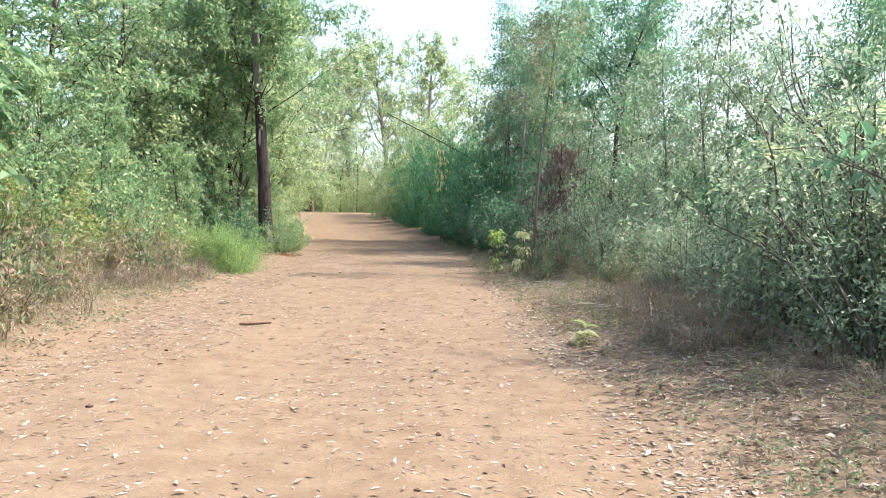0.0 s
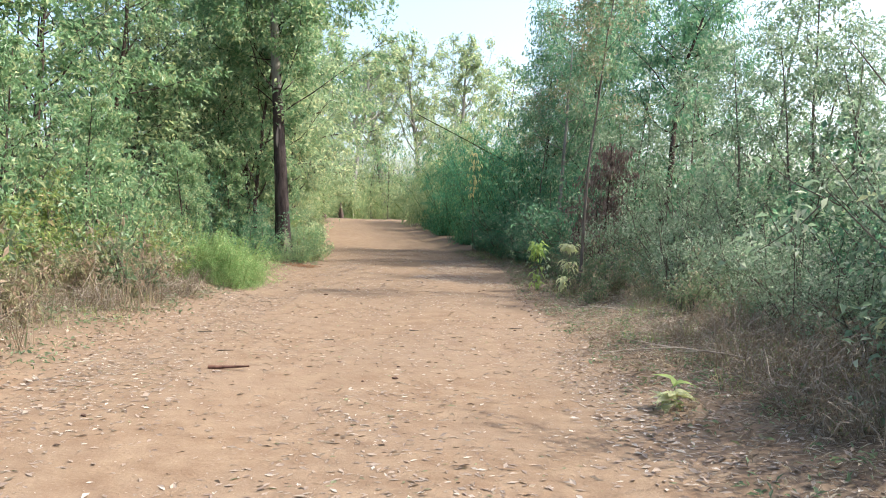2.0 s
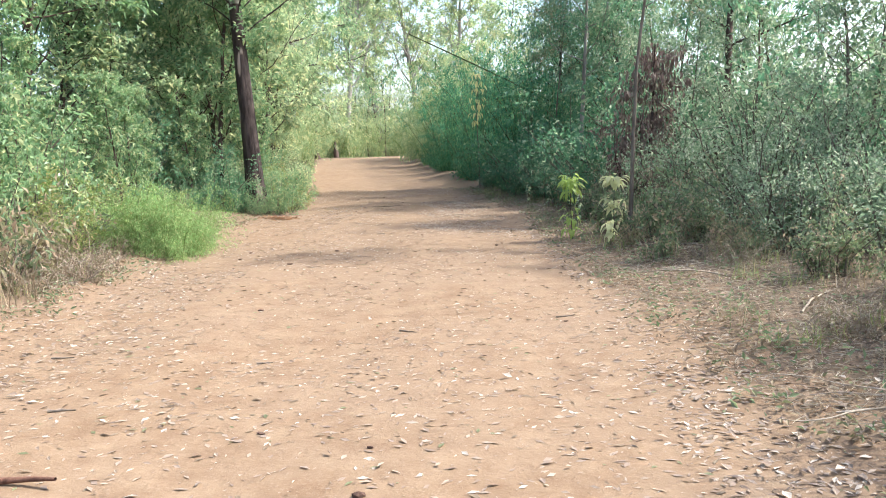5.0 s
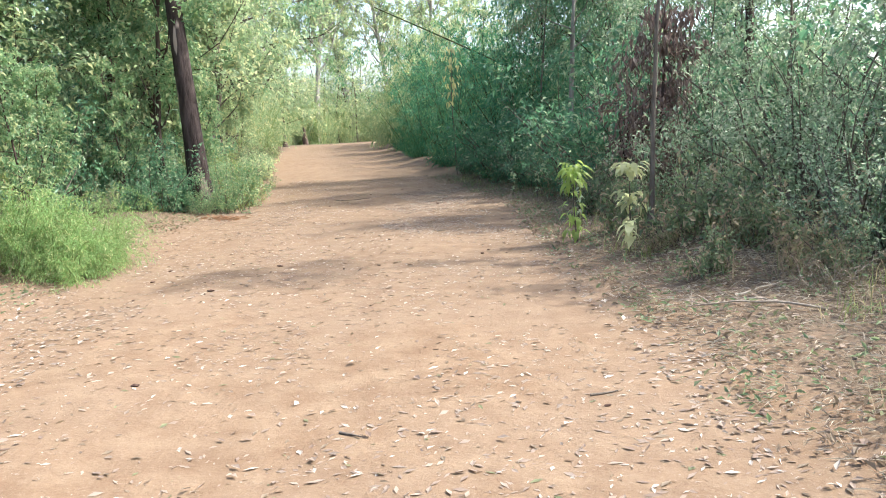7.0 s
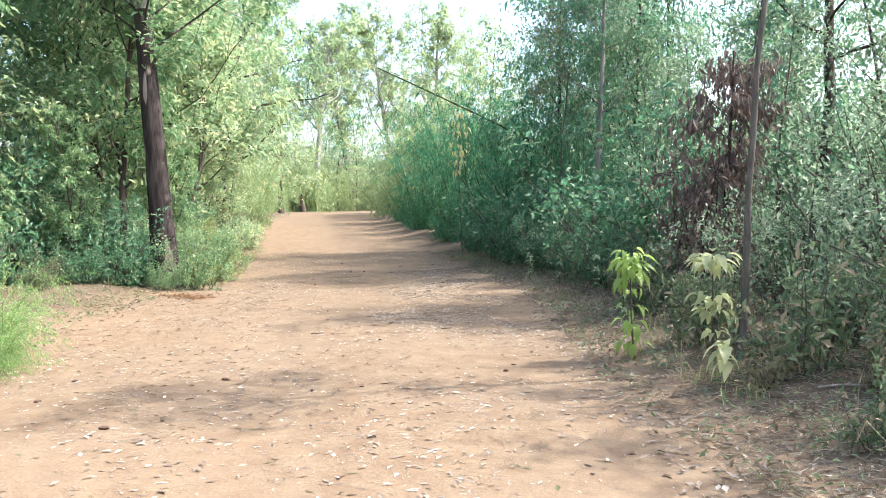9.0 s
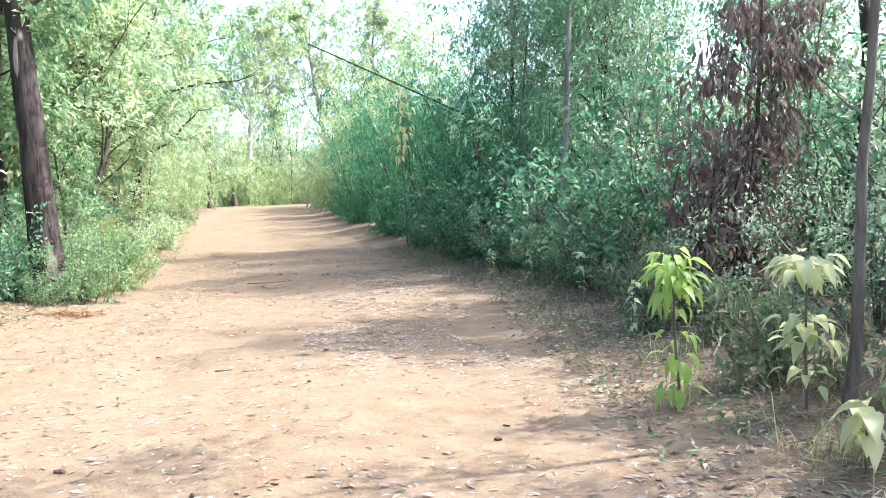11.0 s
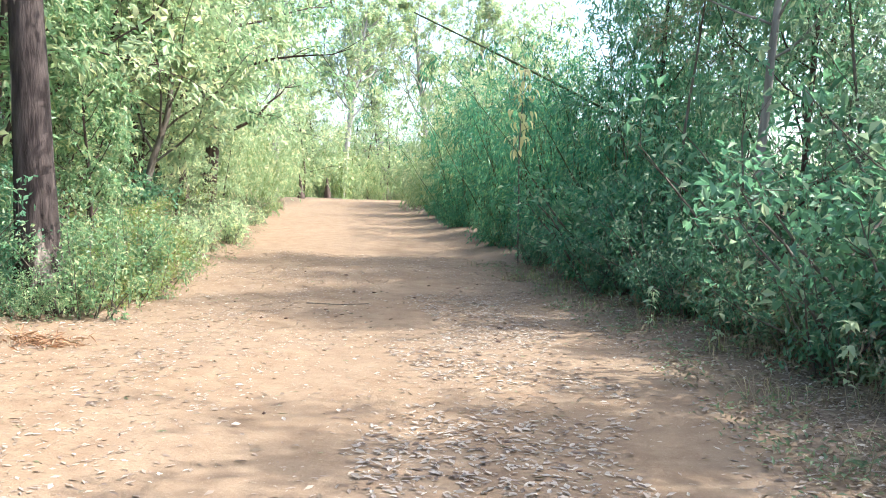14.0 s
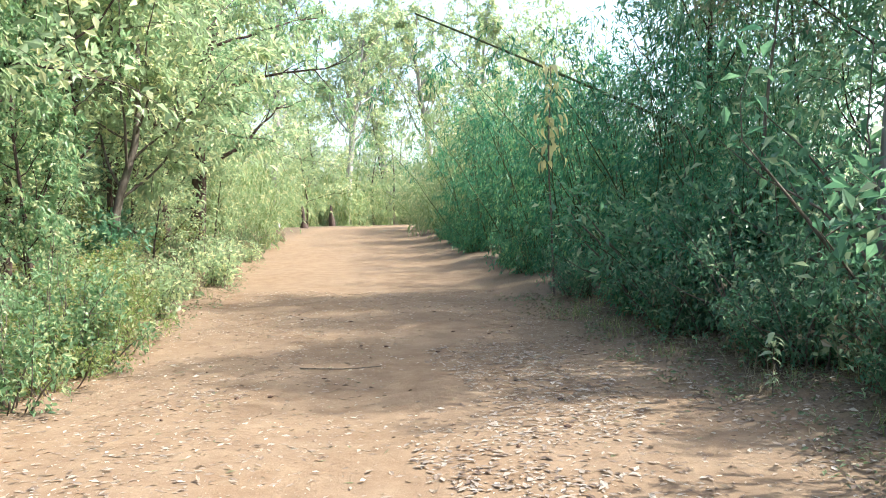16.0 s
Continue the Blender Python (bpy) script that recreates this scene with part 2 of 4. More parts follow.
def tubes(name, lines, mat, sides=6):
    """Tapered round limbs along lines of (points, radii), joined into one mesh."""
    vs, fs, start = [], [], 0
    ang = np.arange(sides) * 2 * np.pi / sides
    for pts, rad in lines:
        pts, rad = np.asarray(pts, dtype=float), np.asarray(rad, dtype=float)
        tan = unit(np.gradient(pts, axis=0))
        ref = np.where(np.abs(tan[:, 2:3]) > 0.9, np.array([[1.0, 0, 0]]), np.array([[0, 0, 1.0]]))
        s = unit(np.cross(tan, ref))
        u = np.cross(s, tan)
        ring = pts[:, None] + rad[:, None, None] * (np.cos(ang)[None, :, None] * s[:, None] + np.sin(ang)[None, :, None] * u[:, None])
        k = len(pts)
        vs.append(ring.reshape(-1, 3))
        i, j = np.meshgrid(np.arange(k - 1), np.arange(sides), indexing="ij")
        j2 = (j + 1) % sides
        fs.append(np.stack([i * sides + j, i * sides + j2, (i + 1) * sides + j2, (i + 1) * sides + j], -1).reshape(-1, 4) + start)
        start += k * sides
    return mesh_of(name, np.concatenate(vs), np.concatenate(fs), mat, True)


def bough(rng, start, way, length, r0, r1, bend=0.25, lift=0.0, n=7):
    """A crooked line from start: points and radii."""
    pts, p, d = [np.array(start, dtype=float)], np.array(start, dtype=float), unit(np.array(way, dtype=float))
    for _ in range(n - 1):
        d = unit(d + rng.normal(0, bend, 3) / math.sqrt(n) + np.array([0, 0, lift / n]))
        p = p + d * length / (n - 1)
        pts.append(p.copy())
    return np.array(pts), np.linspace(r0, r1, n)


def along_line(line, rng, count, lo=0.25):
    pts = line[0]
    t = rng.uniform(lo, 1, count) * (len(pts) - 1)
    i = np.minimum(t.astype(int), len(pts) - 2)
    f = (t - i)[:, None]
    return pts[i] * (1 - f) + pts[i + 1] * f, unit(pts[i + 1] - pts[i])


def part(name, me, parent, label=""):
    ob = new(name, me)
    ob.parent = parent
    if label:
        tagged(ob, label)
    return ob


def thing(name, label, category, group="", x=0.0, y=0.0, z=None):
    ob = new(name)
    ob.empty_display_size = 0.2
    ob.location = (x, y, ground_z(x, y) - 0.03 if z is None else z)
    return tagged(ob, label, category, group)


def put(x, y, turn=0.0, size=1.0, tall=None, sink=0.03):
    return pose(x, y, ground_z(x, y) - sink, 0, 0, turn) @ Matrix.Diagonal((size, size, tall or size, 1))


def stuff_part(name, me, parent):
    return tagged(part(name, me, parent), kind="stuff")


def tree(name, label, seed, height, r, fork, boughs, spreadw, twigs, per_twig, leaf, leafw, leafmat, bark, group="", lean=(0, 0), droop=0.0, lift=0.6, clump=0.16, bend=0.12, upper=None, limb_r=0.4):
    """A tapered crooked trunk, limbs that fork, and a crown of leaf clumps round the twigs. fork: share of the height at which limbs begin."""
    rng = rng_of(seed)
    root = thing(name, label, "tree", group, 0, 0, 0)
    trunk = bough(rng, (0, 0, -0.1), (lean[0], lean[1], 1), height * 0.93, r, r * 0.22, bend, 0.4, 14)
    trunk[1][0] *= 1.45
    trunk[1][1] *= 1.08
    tr = part("trunk", tubes("trunk", [(trunk[0][:7], trunk[1][:7])] if upper else [trunk], bark, 12), root)
    if upper:
        part("upper_trunk", tubes("upper_trunk", [(trunk[0][6:], trunk[1][6:] * 1.01)], upper, 12), tr, "paler grey upper trunk")
    tips, ways, fine = [], [], []
    for k in range(boughs):
        u = fork + (0.97 - fork) * (k + rng.uniform(0, 0.9)) / boughs
        q = u * 13
        i = min(int(q), 12)
        s = trunk[0][i] * (1 - (q - i)) + trunk[0][i + 1] * (q - i)
        a = k * 2.4 + rng.uniform(-0.5, 0.5)
        ln = spreadw * (1.15 - 0.5 * (u - fork) / (1 - fork)) * rng.uniform(0.65, 1.3)
        rr = r * (1 - u * 0.75) * limb_r
        b = bough(rng, s, (math.cos(a), math.sin(a), rng.uniform(0.2, 1.0)), ln, rr, rr * 0.25, 0.5, lift, 8)
        limb = [b]
        for t in range(twigs):
            s2, d2 = along_line(b, rng, 1, 0.3)
            w = d2[0] * 0.5 + rng.normal(0, 0.6, 3) + np.array([0, 0, 0.15 - droop])
            c = bough(rng, s2[0], w, ln * rng.uniform(0.2, 0.45), rr * 0.3, rr * 0.08, 0.5, -droop, 4)
            limb.append(c)
            n = int(per_twig * rng.uniform(0.35, 1.6))
            p, d = along_line(c, rng, n, 0.25)
            tips.append(p + rng.normal(0, clump, p.shape) * np.array([1, 1, 0.6]))
            ways.append(d * 0.5 + np.array([0, 0, -0.3 - droop]))
        part("limb", tubes("limb", limb[:1], bark, 6), root)
        fine += limb[1:]
    stuff_part("branching", tubes("branching", fine, bark, 3), root)
    part("crown", leaves("crown", np.concatenate(tips), np.concatenate(ways), rng, leaf, leafw, leafmat, 0.55), root)
    return root


def shrub(name, label, seed, height, width, stems, per_stem, leaf, leafw, leafmat, bark, group="", category="shrub", up=1.0, fill=0.12, side_twigs=4, droop=0.1, straggle=0.35):
    """Many thin stems from one root that spread and carry leaves nearly to the ground."""
    rng = rng_of(seed)
    root = thing(name, label, category, group, 0, 0, 0)
    limbs, tips, ways = [], [], []
    for k in range(stems):
        a, o = rng.uniform(0, 2 * np.pi), rng.uniform(0.0, 1.0) ** 0.7
        h = height * rng.uniform(0.45, 1.12) * (1 - 0.3 * o)
        s = (math.cos(a) * o * width * 0.25, math.sin(a) * o * width * 0.25, -0.05)
        w = (math.cos(a) * o * width * 0.5 / height, math.sin(a) * o * width * 0.5 / height, up)
        b = bough(rng, s, w, h, 0.010 * height * rng.uniform(0.6, 1.2), 0.003, straggle, -droop * 2 * o, 6)
        limbs.append(b)
        for t in range(side_twigs):
            s2, d2 = along_line(b, rng, 1, 0.12)
            c = bough(rng, s2[0], rng.normal(0, 0.7, 3) + np.array([0, 0, 0.35]), h * rng.uniform(0.12, 0.3), 0.005, 0.002, 0.4, -droop, 3)
            limbs.append(c)
            n = max(2, int(per_stem / side_twigs * rng.uniform(0.3, 1.7)))
            p, d = along_line(c, rng, n, 0.1)
            tips.append(p + rng.normal(0, fill, p.shape))
            ways.append(d * 0.5 + np.array([0, 0, -droop]) + rng.normal(0, 0.3, p.shape))
    stuff_part("branching", tubes("branching", limbs, bark, 3), root)
    part("foliage", leaves("foliage", np.concatenate(tips), np.concatenate(ways), rng, leaf, leafw, leafmat, 0.6), root)
    return root


def bamboo(name, label, seed, height, width, culms, per_culm, leafmat, group="", leaf=0.16, leafw=0.028, arch=0.9, category="bamboo", sprays=7, single=True, low=0.06, stem=None):
    """A clump of arching culms with feathery sprays of narrow leaves."""
    rng = rng_of(seed)
    root = thing(name, label, category, group, 0, 0, 0)
    tips, ways, rest = [], [], []
    for k in range(culms):
        a, o = rng.uniform(0, 2 * np.pi), rng.uniform(0, 1)
        h = height * rng.uniform(0.4, 1.12)
        s = (math.cos(a) * o * width * 0.22, math.sin(a) * o * width * 0.22, -0.05)
        b = bough(rng, s, (math.cos(a) * o * 0.35, math.sin(a) * o * 0.35, 1), h, 0.010 + 0.0024 * height, 0.004, 0.25, -arch * o, 9)
        one = [b]
        for t in range(sprays):
            s2, d2 = along_line(b, rng, 1, low)
            w = np.array([math.cos(a), math.sin(a), 0]) * 0.4 + rng.normal(0, 0.6, 3)
            c = bough(rng, s2[0], w, width * rng.uniform(0.12, 0.36), 0.005, 0.002, 0.35, -0.7, 3)
            one.append(c)
            n = int(per_culm / sprays * rng.uniform(0.3, 1.7))
            p, d = along_line(c, rng, n, 0.0)
            tips.append(p + rng.normal(0, 0.07 * width / 4, p.shape))
            ways.append(d * 0.6 + np.array([0, 0, -0.4]))
        if single and k % 3 == 0:
            part("culm", tubes("culm", one[:1], M_CULM, 5), root)
            one = one[1:]
        rest += one
    stuff_part("branching", tubes("branching", rest, stem or M_CULM, 3), root)
    part("foliage", leaves("foliage", np.concatenate(tips), np.concatenate(ways), rng, leaf, leafw, leafmat, 0.4, 0.35), root)
    return root


def blades(name, at, rng, height, width, mat, lean=0.5):
    """Grass blades that bend over: a strip of three triangles each."""
    at = np.asarray(at, dtype=float)
    n = len(at)
    a = rng.uniform(0, 2 * np.pi, n)
    out = np.stack([np.cos(a), np.sin(a), np.zeros(n)], 1)
    side = np.stack([-np.sin(a), np.cos(a), np.zeros(n)], 1) * width * 0.5
    h = (height * rng.uniform(0.45, 1.3, n))[:, None]
    l = (lean * rng.uniform(0.1, 1.6, n))[:, None]
    z = np.array([[0, 0, 1.0]])
    mid = at + z * h * 0.62 + out * h * l * 0.3
    tip = at + z * h * (1 - 0.35 * np.minimum(l, 1.6)) + out * h * l
    v = np.stack([at - side, at + side, mid - side * 0.8, mid + side * 0.8, tip], 1).reshape(-1, 3)
    i = np.arange(n)[:, None] * 5
    f = np.concatenate([i + np.array([[0, 1, 3]]), i + np.array([[0, 3, 2]]), i + np.array([[2, 3, 4]])], 1).reshape(-1, 3)
    return mesh_of(name, v, f, mat)


# ---- ground and road: one sheet, cut along the road's edges ----
def sheet():
    ys = np.concatenate([[-900, -300, -120, -60, -30, -15], np.arange(-8, 62, 0.25), np.arange(62, 96, 0.8), [100, 110, 125, 150, 200, 300, 500, 900, 1500]])
    outer = np.concatenate([np.arange(0.2, 5.1, 0.25), [5.7, 6.5, 7.5, 9, 12, 17, 25, 40, 70, 130, 300, 700, 1400]])
    inner = np.linspace(0, 1, 31)
    nl, nr = len(outer), len(inner)
    rows, offs = [], []
    for y in ys:
        l, r = edge_left(y), edge_right(y)
        xs = np.concatenate([l - outer[::-1], l + (r - l) * inner, r + outer])
        rows.append([(x, y, ground_z(x, y)) for x in xs])
        offs.append([off_road(x, y) for x in xs])
    v, offs = np.array(rows), np.array(offs)
    ny, nx = offs.shape
    i, j = np.meshgrid(np.arange(ny - 1), np.arange(nx - 1), indexing="ij")
    f = np.stack([i * nx + j, i * nx + j + 1, (i + 1) * nx + j + 1, (i + 1) * nx + j], -1)
    on = (j >= nl) & (j < nl + nr - 1)
    for name, pick, label in (("road", on, "reddish dirt road with scattered dry leaves"), ("ground", ~on, "brown forest ground under leaf litter")):
        faces = f[pick]
        used, inv = np.unique(faces, return_inverse=True)
        me = mesh_of(name, v.reshape(-1, 3)[used], inv.reshape(-1, 4), M_EARTH, True)
        me.attributes.new("off", "FLOAT", "POINT").data.foreach_set("value", offs.ravel()[used].astype(np.float32))
        tagged(new(name, me), label, name, kind="structure")


sheet()

# ---- kinds of tree, shrub and bamboo; the first of each stands with its copies ----
broad = tree("broadleaf_tree", "tall broadleaf tree with light green sunlit crown", 11, 9.0, 0.085, 0.13, 22, 2.6, 9, 26, 0.215, 0.095, M_BROAD, M_BARK, "trees of the wood", clump=0.11)
fork = tree("crooked_tree", "crooked dark-limbed tree with feathery green crown", 15, 10.0, 0.09, 0.28, 22, 3.0, 9, 38, 0.17, 0.07, M_BROAD, M_BARK, "trees of the wood", lift=0.9, bend=0.25)
dense = tree("drooping_tree", "dark green tree with drooping leaf sprays", 12, 9.0, 0.06, 0.16, 26, 2.1, 9, 46, 0.15, 0.045, M_MIDLEAF, M_BARK, "trees of the wood", droop=0.3, clump=0.22, lift=1.5)
sparse = tree("thin_tree", "thin grey tree with sparse dull green leaves", 13, 8.0, 0.05, 0.2, 20, 1.5, 7, 18, 0.13, 0.06, M_DULLGREEN, M_TWIG, "thin trees of the thicket", lift=1.6, clump=0.14)
sunny = tree("sunlit_tree", "yellow-green broadleaf tree with airy sunlit crown", 14, 7.5, 0.055, 0.10, 20, 2.4, 8, 23, 0.175, 0.082, M_SUNLEAF, M_BARK, "trees of the wood", clump=0.18)
paleshrub = shrub("pale_shrub", "straggling warm green shrub lit by the sun", 20, 2.4, 2.2, 24, 130, 0.10, 0.05, M_WARMGREEN, M_TWIG, "roadside shrubs", straggle=0.7)
bush = shrub("leafy_shrub", "green leafy shrub at the edge of the wood", 21, 2.6, 2.6, 24, 128, 0.118, 0.058, M_BROAD, M_TWIG, "roadside shrubs")
darkbush = shrub("dark_shrub", "dark green shaded shrub in the thicket", 22, 2.8, 2.8, 22, 120, 0.113, 0.053, M_SHADEDLEAF, M_TWIG, "shaded shrubs", straggle=0.5)
greybush = shrub("dull_shrub", "dull green twiggy shrub with some dry leaves", 27, 2.4, 2.4, 24, 84, 0.12, 0.056, M_HERB, M_TWIG, "shaded shrubs", straggle=0.6)
fine = shrub("fine_leaved_shrub", "grey-green twiggy shrub with small leaves", 128, 2.6, 2.2, 28, 230, 0.06, 0.031, M_DULLGREEN, M_TWIG, "shaded shrubs", straggle=0.5, side_twigs=5, fill=0.10)
herb = shrub("weed", "tall weed with dull green and dry leaves", 23, 1.15, 1.3, 13, 52, 0.10, 0.045, M_HERB, M_TWIG, "roadside weeds", "weed", fill=0.07)
# same weed build as herb, its sunlight put into the paler leaf colour
paleherb = shrub("pale_weed", "pale yellow-green sunlit weed", 17, 1.1, 1.2, 14, 46, 0.10, 0.05, M_SUNLEAF, M_TWIG, "roadside weeds", "weed", fill=0.08)
dryherb = shrub("dry_weed", "tall yellowing weed with limp dry leaves", 28, 1.2, 1.2, 14, 60, 0.11, 0.04, M_DRYHERB, M_TWIG, "roadside weeds", "weed", fill=0.07, droop=0.4)
wide = tree("spreading_tree", "wide spreading tree with light sunlit green leaves over the road", 16, 10.5, 0.10, 0.22, 22, 3.8, 10, 28, 0.18, 0.082, M_SUNLEAF, M_BARK, "trees of the wood", clump=0.18, lift=0.7)
tangle = shrub("dry_tangle", "tangled brown dry weeds bent over each other", 18, 1.1, 1.5, 56, 28, 0.05, 0.016, M_BROWNDRY, M_DEADWOOD, "dry weeds on the banks", "weed", side_twigs=3, fill=0.06, droop=0.9, straggle=0.9)
bam = bamboo("bamboo_clump", "dense dark green bamboo clump arching over the road", 24, 6.6, 4.6, 40, 250, M_BAMBOO, "bamboo clumps", 0.16, 0.030, low=0.2)
pale = bamboo("pale_bamboo_clump", "pale yellow-green feathery bamboo clump in sun", 25, 5.0, 4.0, 26, 140, M_SUNBAMBOO, "bamboo clumps", 0.19, 0.042, 1.3, "bamboo", 9, False, 0.03, M_GREENSTEM)
lowbam = bamboo("low_bamboo", "low green bamboo growth at the road's edge", 19, 2.4, 2.6, 26, 170, M_BAMBOO, "bamboo clumps", 0.13, 0.026, 1.4, "bamboo", 6, False)
feather = bamboo("feathery_bush", "bright green feathery bush on the road's bank", 26, 1.8, 2.4, 52, 300, M_FEATHER, "feathery bushes", 0.06, 0.010, 1.6, "bush", 14, False, 0.04, M_GREENSTEM)

PLANTED = set()


def plant(proto, x, y, turn, size=1.0, tall=None):
    m = put(x, y, turn, size, tall)
    if proto.name in PLANTED:
        return copy_thing(proto, m)
    PLANTED.add(proto.name)
    proto.matrix_basis = m
    return proto


def plant_row(proto, spots, seed, lo=0.85, hi=1.15):
    r = rng_of(seed)
    for x, y, s in spots:
        k = s * r.uniform(lo, hi)
        plant(proto, x, y, r.uniform(0, 360), k, k * r.uniform(0.92, 1.08))


def scatter(proto, seed, count, y0, y1, side, o0, o1, size):
    """Plants at random along one side of the road: between y0 and y1, o0 to o1 outside its edge. side: -1 left, 1 right."""
    r = rng_of(seed)
    for k in range(count):
        y = y0 + (y1 - y0) * (k + r.uniform(0, 1)) / count
        o = r.uniform(o0, o1)
        x = edge_right(y) + o if side > 0 else edge_left(y) - o
        s = size * r.uniform(0.75, 1.25)
        plant(proto, x, y, r.uniform(0, 360), s, s * r.uniform(0.9, 1.15))


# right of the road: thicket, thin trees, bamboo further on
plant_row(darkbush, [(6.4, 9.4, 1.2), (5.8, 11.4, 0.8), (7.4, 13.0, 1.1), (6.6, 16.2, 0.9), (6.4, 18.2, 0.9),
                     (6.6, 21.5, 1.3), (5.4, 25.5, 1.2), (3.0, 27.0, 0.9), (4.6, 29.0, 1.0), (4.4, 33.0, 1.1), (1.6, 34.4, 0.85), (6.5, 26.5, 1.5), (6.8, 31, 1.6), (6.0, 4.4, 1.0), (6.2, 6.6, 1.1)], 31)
plant_row(greybush, [(4.0, 9.4, 0.7), (5.2, 13.0, 0.6), (4.0, 17.2, 0.6), (3.0, 18.8, 0.65), (3.3, 20.3, 0.7), (2.8, 24.4, 0.7), (3.9, 18.0, 0.95), (3.2, 15.2, 0.6), (3.6, 14.2, 0.7), (3.0, 16.8, 0.5), (6.4, 14.4, 0.8), (2.5, 26.0, 0.7), (2.3, 28.2, 0.7)], 44)
plant_row(sparse, [(9.5, 13.5, 0.8), (6.9, 18.2, 0.9), (8.8, 20.2, 0.85), (9.6, 23.0, 0.9), (8.0, 17.6, 1.05), (6.8, 17.2, 0.9), (5.0, 19.2, 1.1), (6.0, 21.0, 1.2), (7.6, 22.5, 1.1), (5.0, 23.5, 1.15), (5.9, 18.2, 1.0), (6.8, 19.6, 1.1), (6.4, 25.5, 1.05), (4.6, 27.4, 1.0), (6.0, 29.0, 1.05), (5.2, 31.5, 1.05),
                   (7.5, 27.5, 1.05), (4.2, 31.0, 0.9), (8.0, 10.5, 0.7), (3.6, 29.6, 0.85), (4.4, 25.2, 0.8)], 32)
plant_row(dense, [(2.9, 39.0, 1.15), (4.0, 33.2, 1.0), (5.6, 36.5, 1.0), (6.4, 12.6, 0.5), (4.6, 38.5, 0.9), (8, 34, 1.0)], 33)
plant_row(bam, [(2.0, 37.7, 0.85), (1.1, 41.2, 0.98), (3.4, 40.5, 1.1), (0.2, 45.0, 1.05), (-0.7, 49.0, 1.0), (-1.7, 53.4, 1.0), (2.9, 35.0, 0.7), (2.2, 33.4, 0.5), (2.2, 46.0, 1.15), (1.0, 52.0, 1.15), (4.8, 43.0, 1.2)], 34, 0.95, 1.05)
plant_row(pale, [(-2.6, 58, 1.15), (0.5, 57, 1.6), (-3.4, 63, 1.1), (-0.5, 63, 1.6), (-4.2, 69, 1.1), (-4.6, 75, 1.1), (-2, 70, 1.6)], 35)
plant_row(wide, [(-8.4, 33.4, 0.95), (-9.9, 38.8, 1.0), (-11.0, 43.6, 1.0), (-12.0, 51, 1.1), (-13.6, 58.5, 1.15), (-15.4, 68, 1.25), (-10.6, 27.5, 0.95), (-11.5, 16.5, 0.85)], 30, 0.95, 1.05)

# left of the road: shrubs on the bank, tall trees behind
plant_row(bush, [(-8.2, 11.5, 1.1), (-7.8, 15.2, 1.15), (-7.2, 18.2, 0.9), (-8.6, 18.0, 1.4), (-7.9, 20.8, 1.0), (-9.3, 21.5, 1.4), (-10.5, 15.0, 1.7), (-9.4, 24.4, 1.1), (-10.8, 27, 1.4),
                 (-8.6, 29.8, 0.8), (-5.9, 31.7, 0.55), (-7.5, 31.6, 0.55), (-9.2, 32.0, 0.9), (-7.6, 34.8, 0.5), (-10, 35.0, 1.0), (-12, 33, 1.5), (-12, 24, 1.8), (-9.5, 8.5, 1.2), (-12.5, 38, 1.6), (-13, 44, 1.7)], 36)
plant_row(paleshrub, [(-6.9, 12.9, 0.95), (-6.7, 15.2, 0.85), (-7.5, 8.2, 0.9), (-7.4, 17.0, 1.1), (-6.9, 19.8, 0.8), (-7.6, 13.8, 1.3), (-10.4, 39.5, 1.0), (-8.8, 40.6, 0.6), (-9.4, 44, 0.7), (-10.4, 47, 0.8), (-6.8, 34.3, 0.5), (-7.6, 36.6, 0.55), (-8.6, 35.6, 0.9), (-6.5, 19.6, 0.75), (-6.1, 18.5, 0.6), (-6.7, 21.6, 0.7)], 136)
plant_row(greybush, [(-6.4, 14.0, 0.6), (-6.6, 11.2, 0.65), (-6.2, 16.0, 0.6), (-7.2, 10.2, 0.8), (-6.0, 20.6, 0.45), (-7.4, 22.2, 0.6), (-8.0, 24.6, 0.6), (-7.8, 27.6, 0.5)], 137)
plant_row(wide, [(-9.6, 41.6, 0.9)], 138)
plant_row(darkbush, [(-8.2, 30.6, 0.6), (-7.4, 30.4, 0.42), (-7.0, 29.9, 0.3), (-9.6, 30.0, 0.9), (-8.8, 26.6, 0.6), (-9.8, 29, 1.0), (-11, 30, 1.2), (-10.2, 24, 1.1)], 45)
plant_row(greybush, [(3.3, 29.6, 0.9), (3.1, 31.6, 0.8)], 29)
plant_row(darkbush, [(3.4, 30.8, 1.0), (2.3, 32.6, 0.8)], 229)
plant_row(paleshrub, [(-5.75, 31.6, 0.42), (-5.9, 32.6, 0.5), (-6.2, 33.4, 0.45), (-6.6, 31.9, 0.5)], 129)
plant_row(feather, [(-5.15, 20.3, 0.72), (-5.35, 21.2, 0.8), (-5.95, 20.6, 0.95)], 37)
plant_row(tangle, [(-5.5, 16.4, 0.9), (-5.7, 15.2, 0.9), (-5.3, 17.3, 0.8), (-6.0, 17.2, 1.1), (-5.9, 13.6, 0.9), (-5.5, 11.8, 0.8), (-5.8, 9.6, 0.9), (-5.3, 7.6, 0.8), (2.6, 8.4, 0.8), (3.3, 9.2, 1.0), (2.7, 10.2, 0.85), (3.5, 10.6, 1.1), (2.9, 11.8, 0.85), (3.9, 8.0, 1.0), (3.3, 13.2, 0.9), (2.5, 13.0, 0.6), (4.0, 12.2, 1.1), (2.7, 16.4, 0.6), (3.2, 7.2, 0.7)], 139)
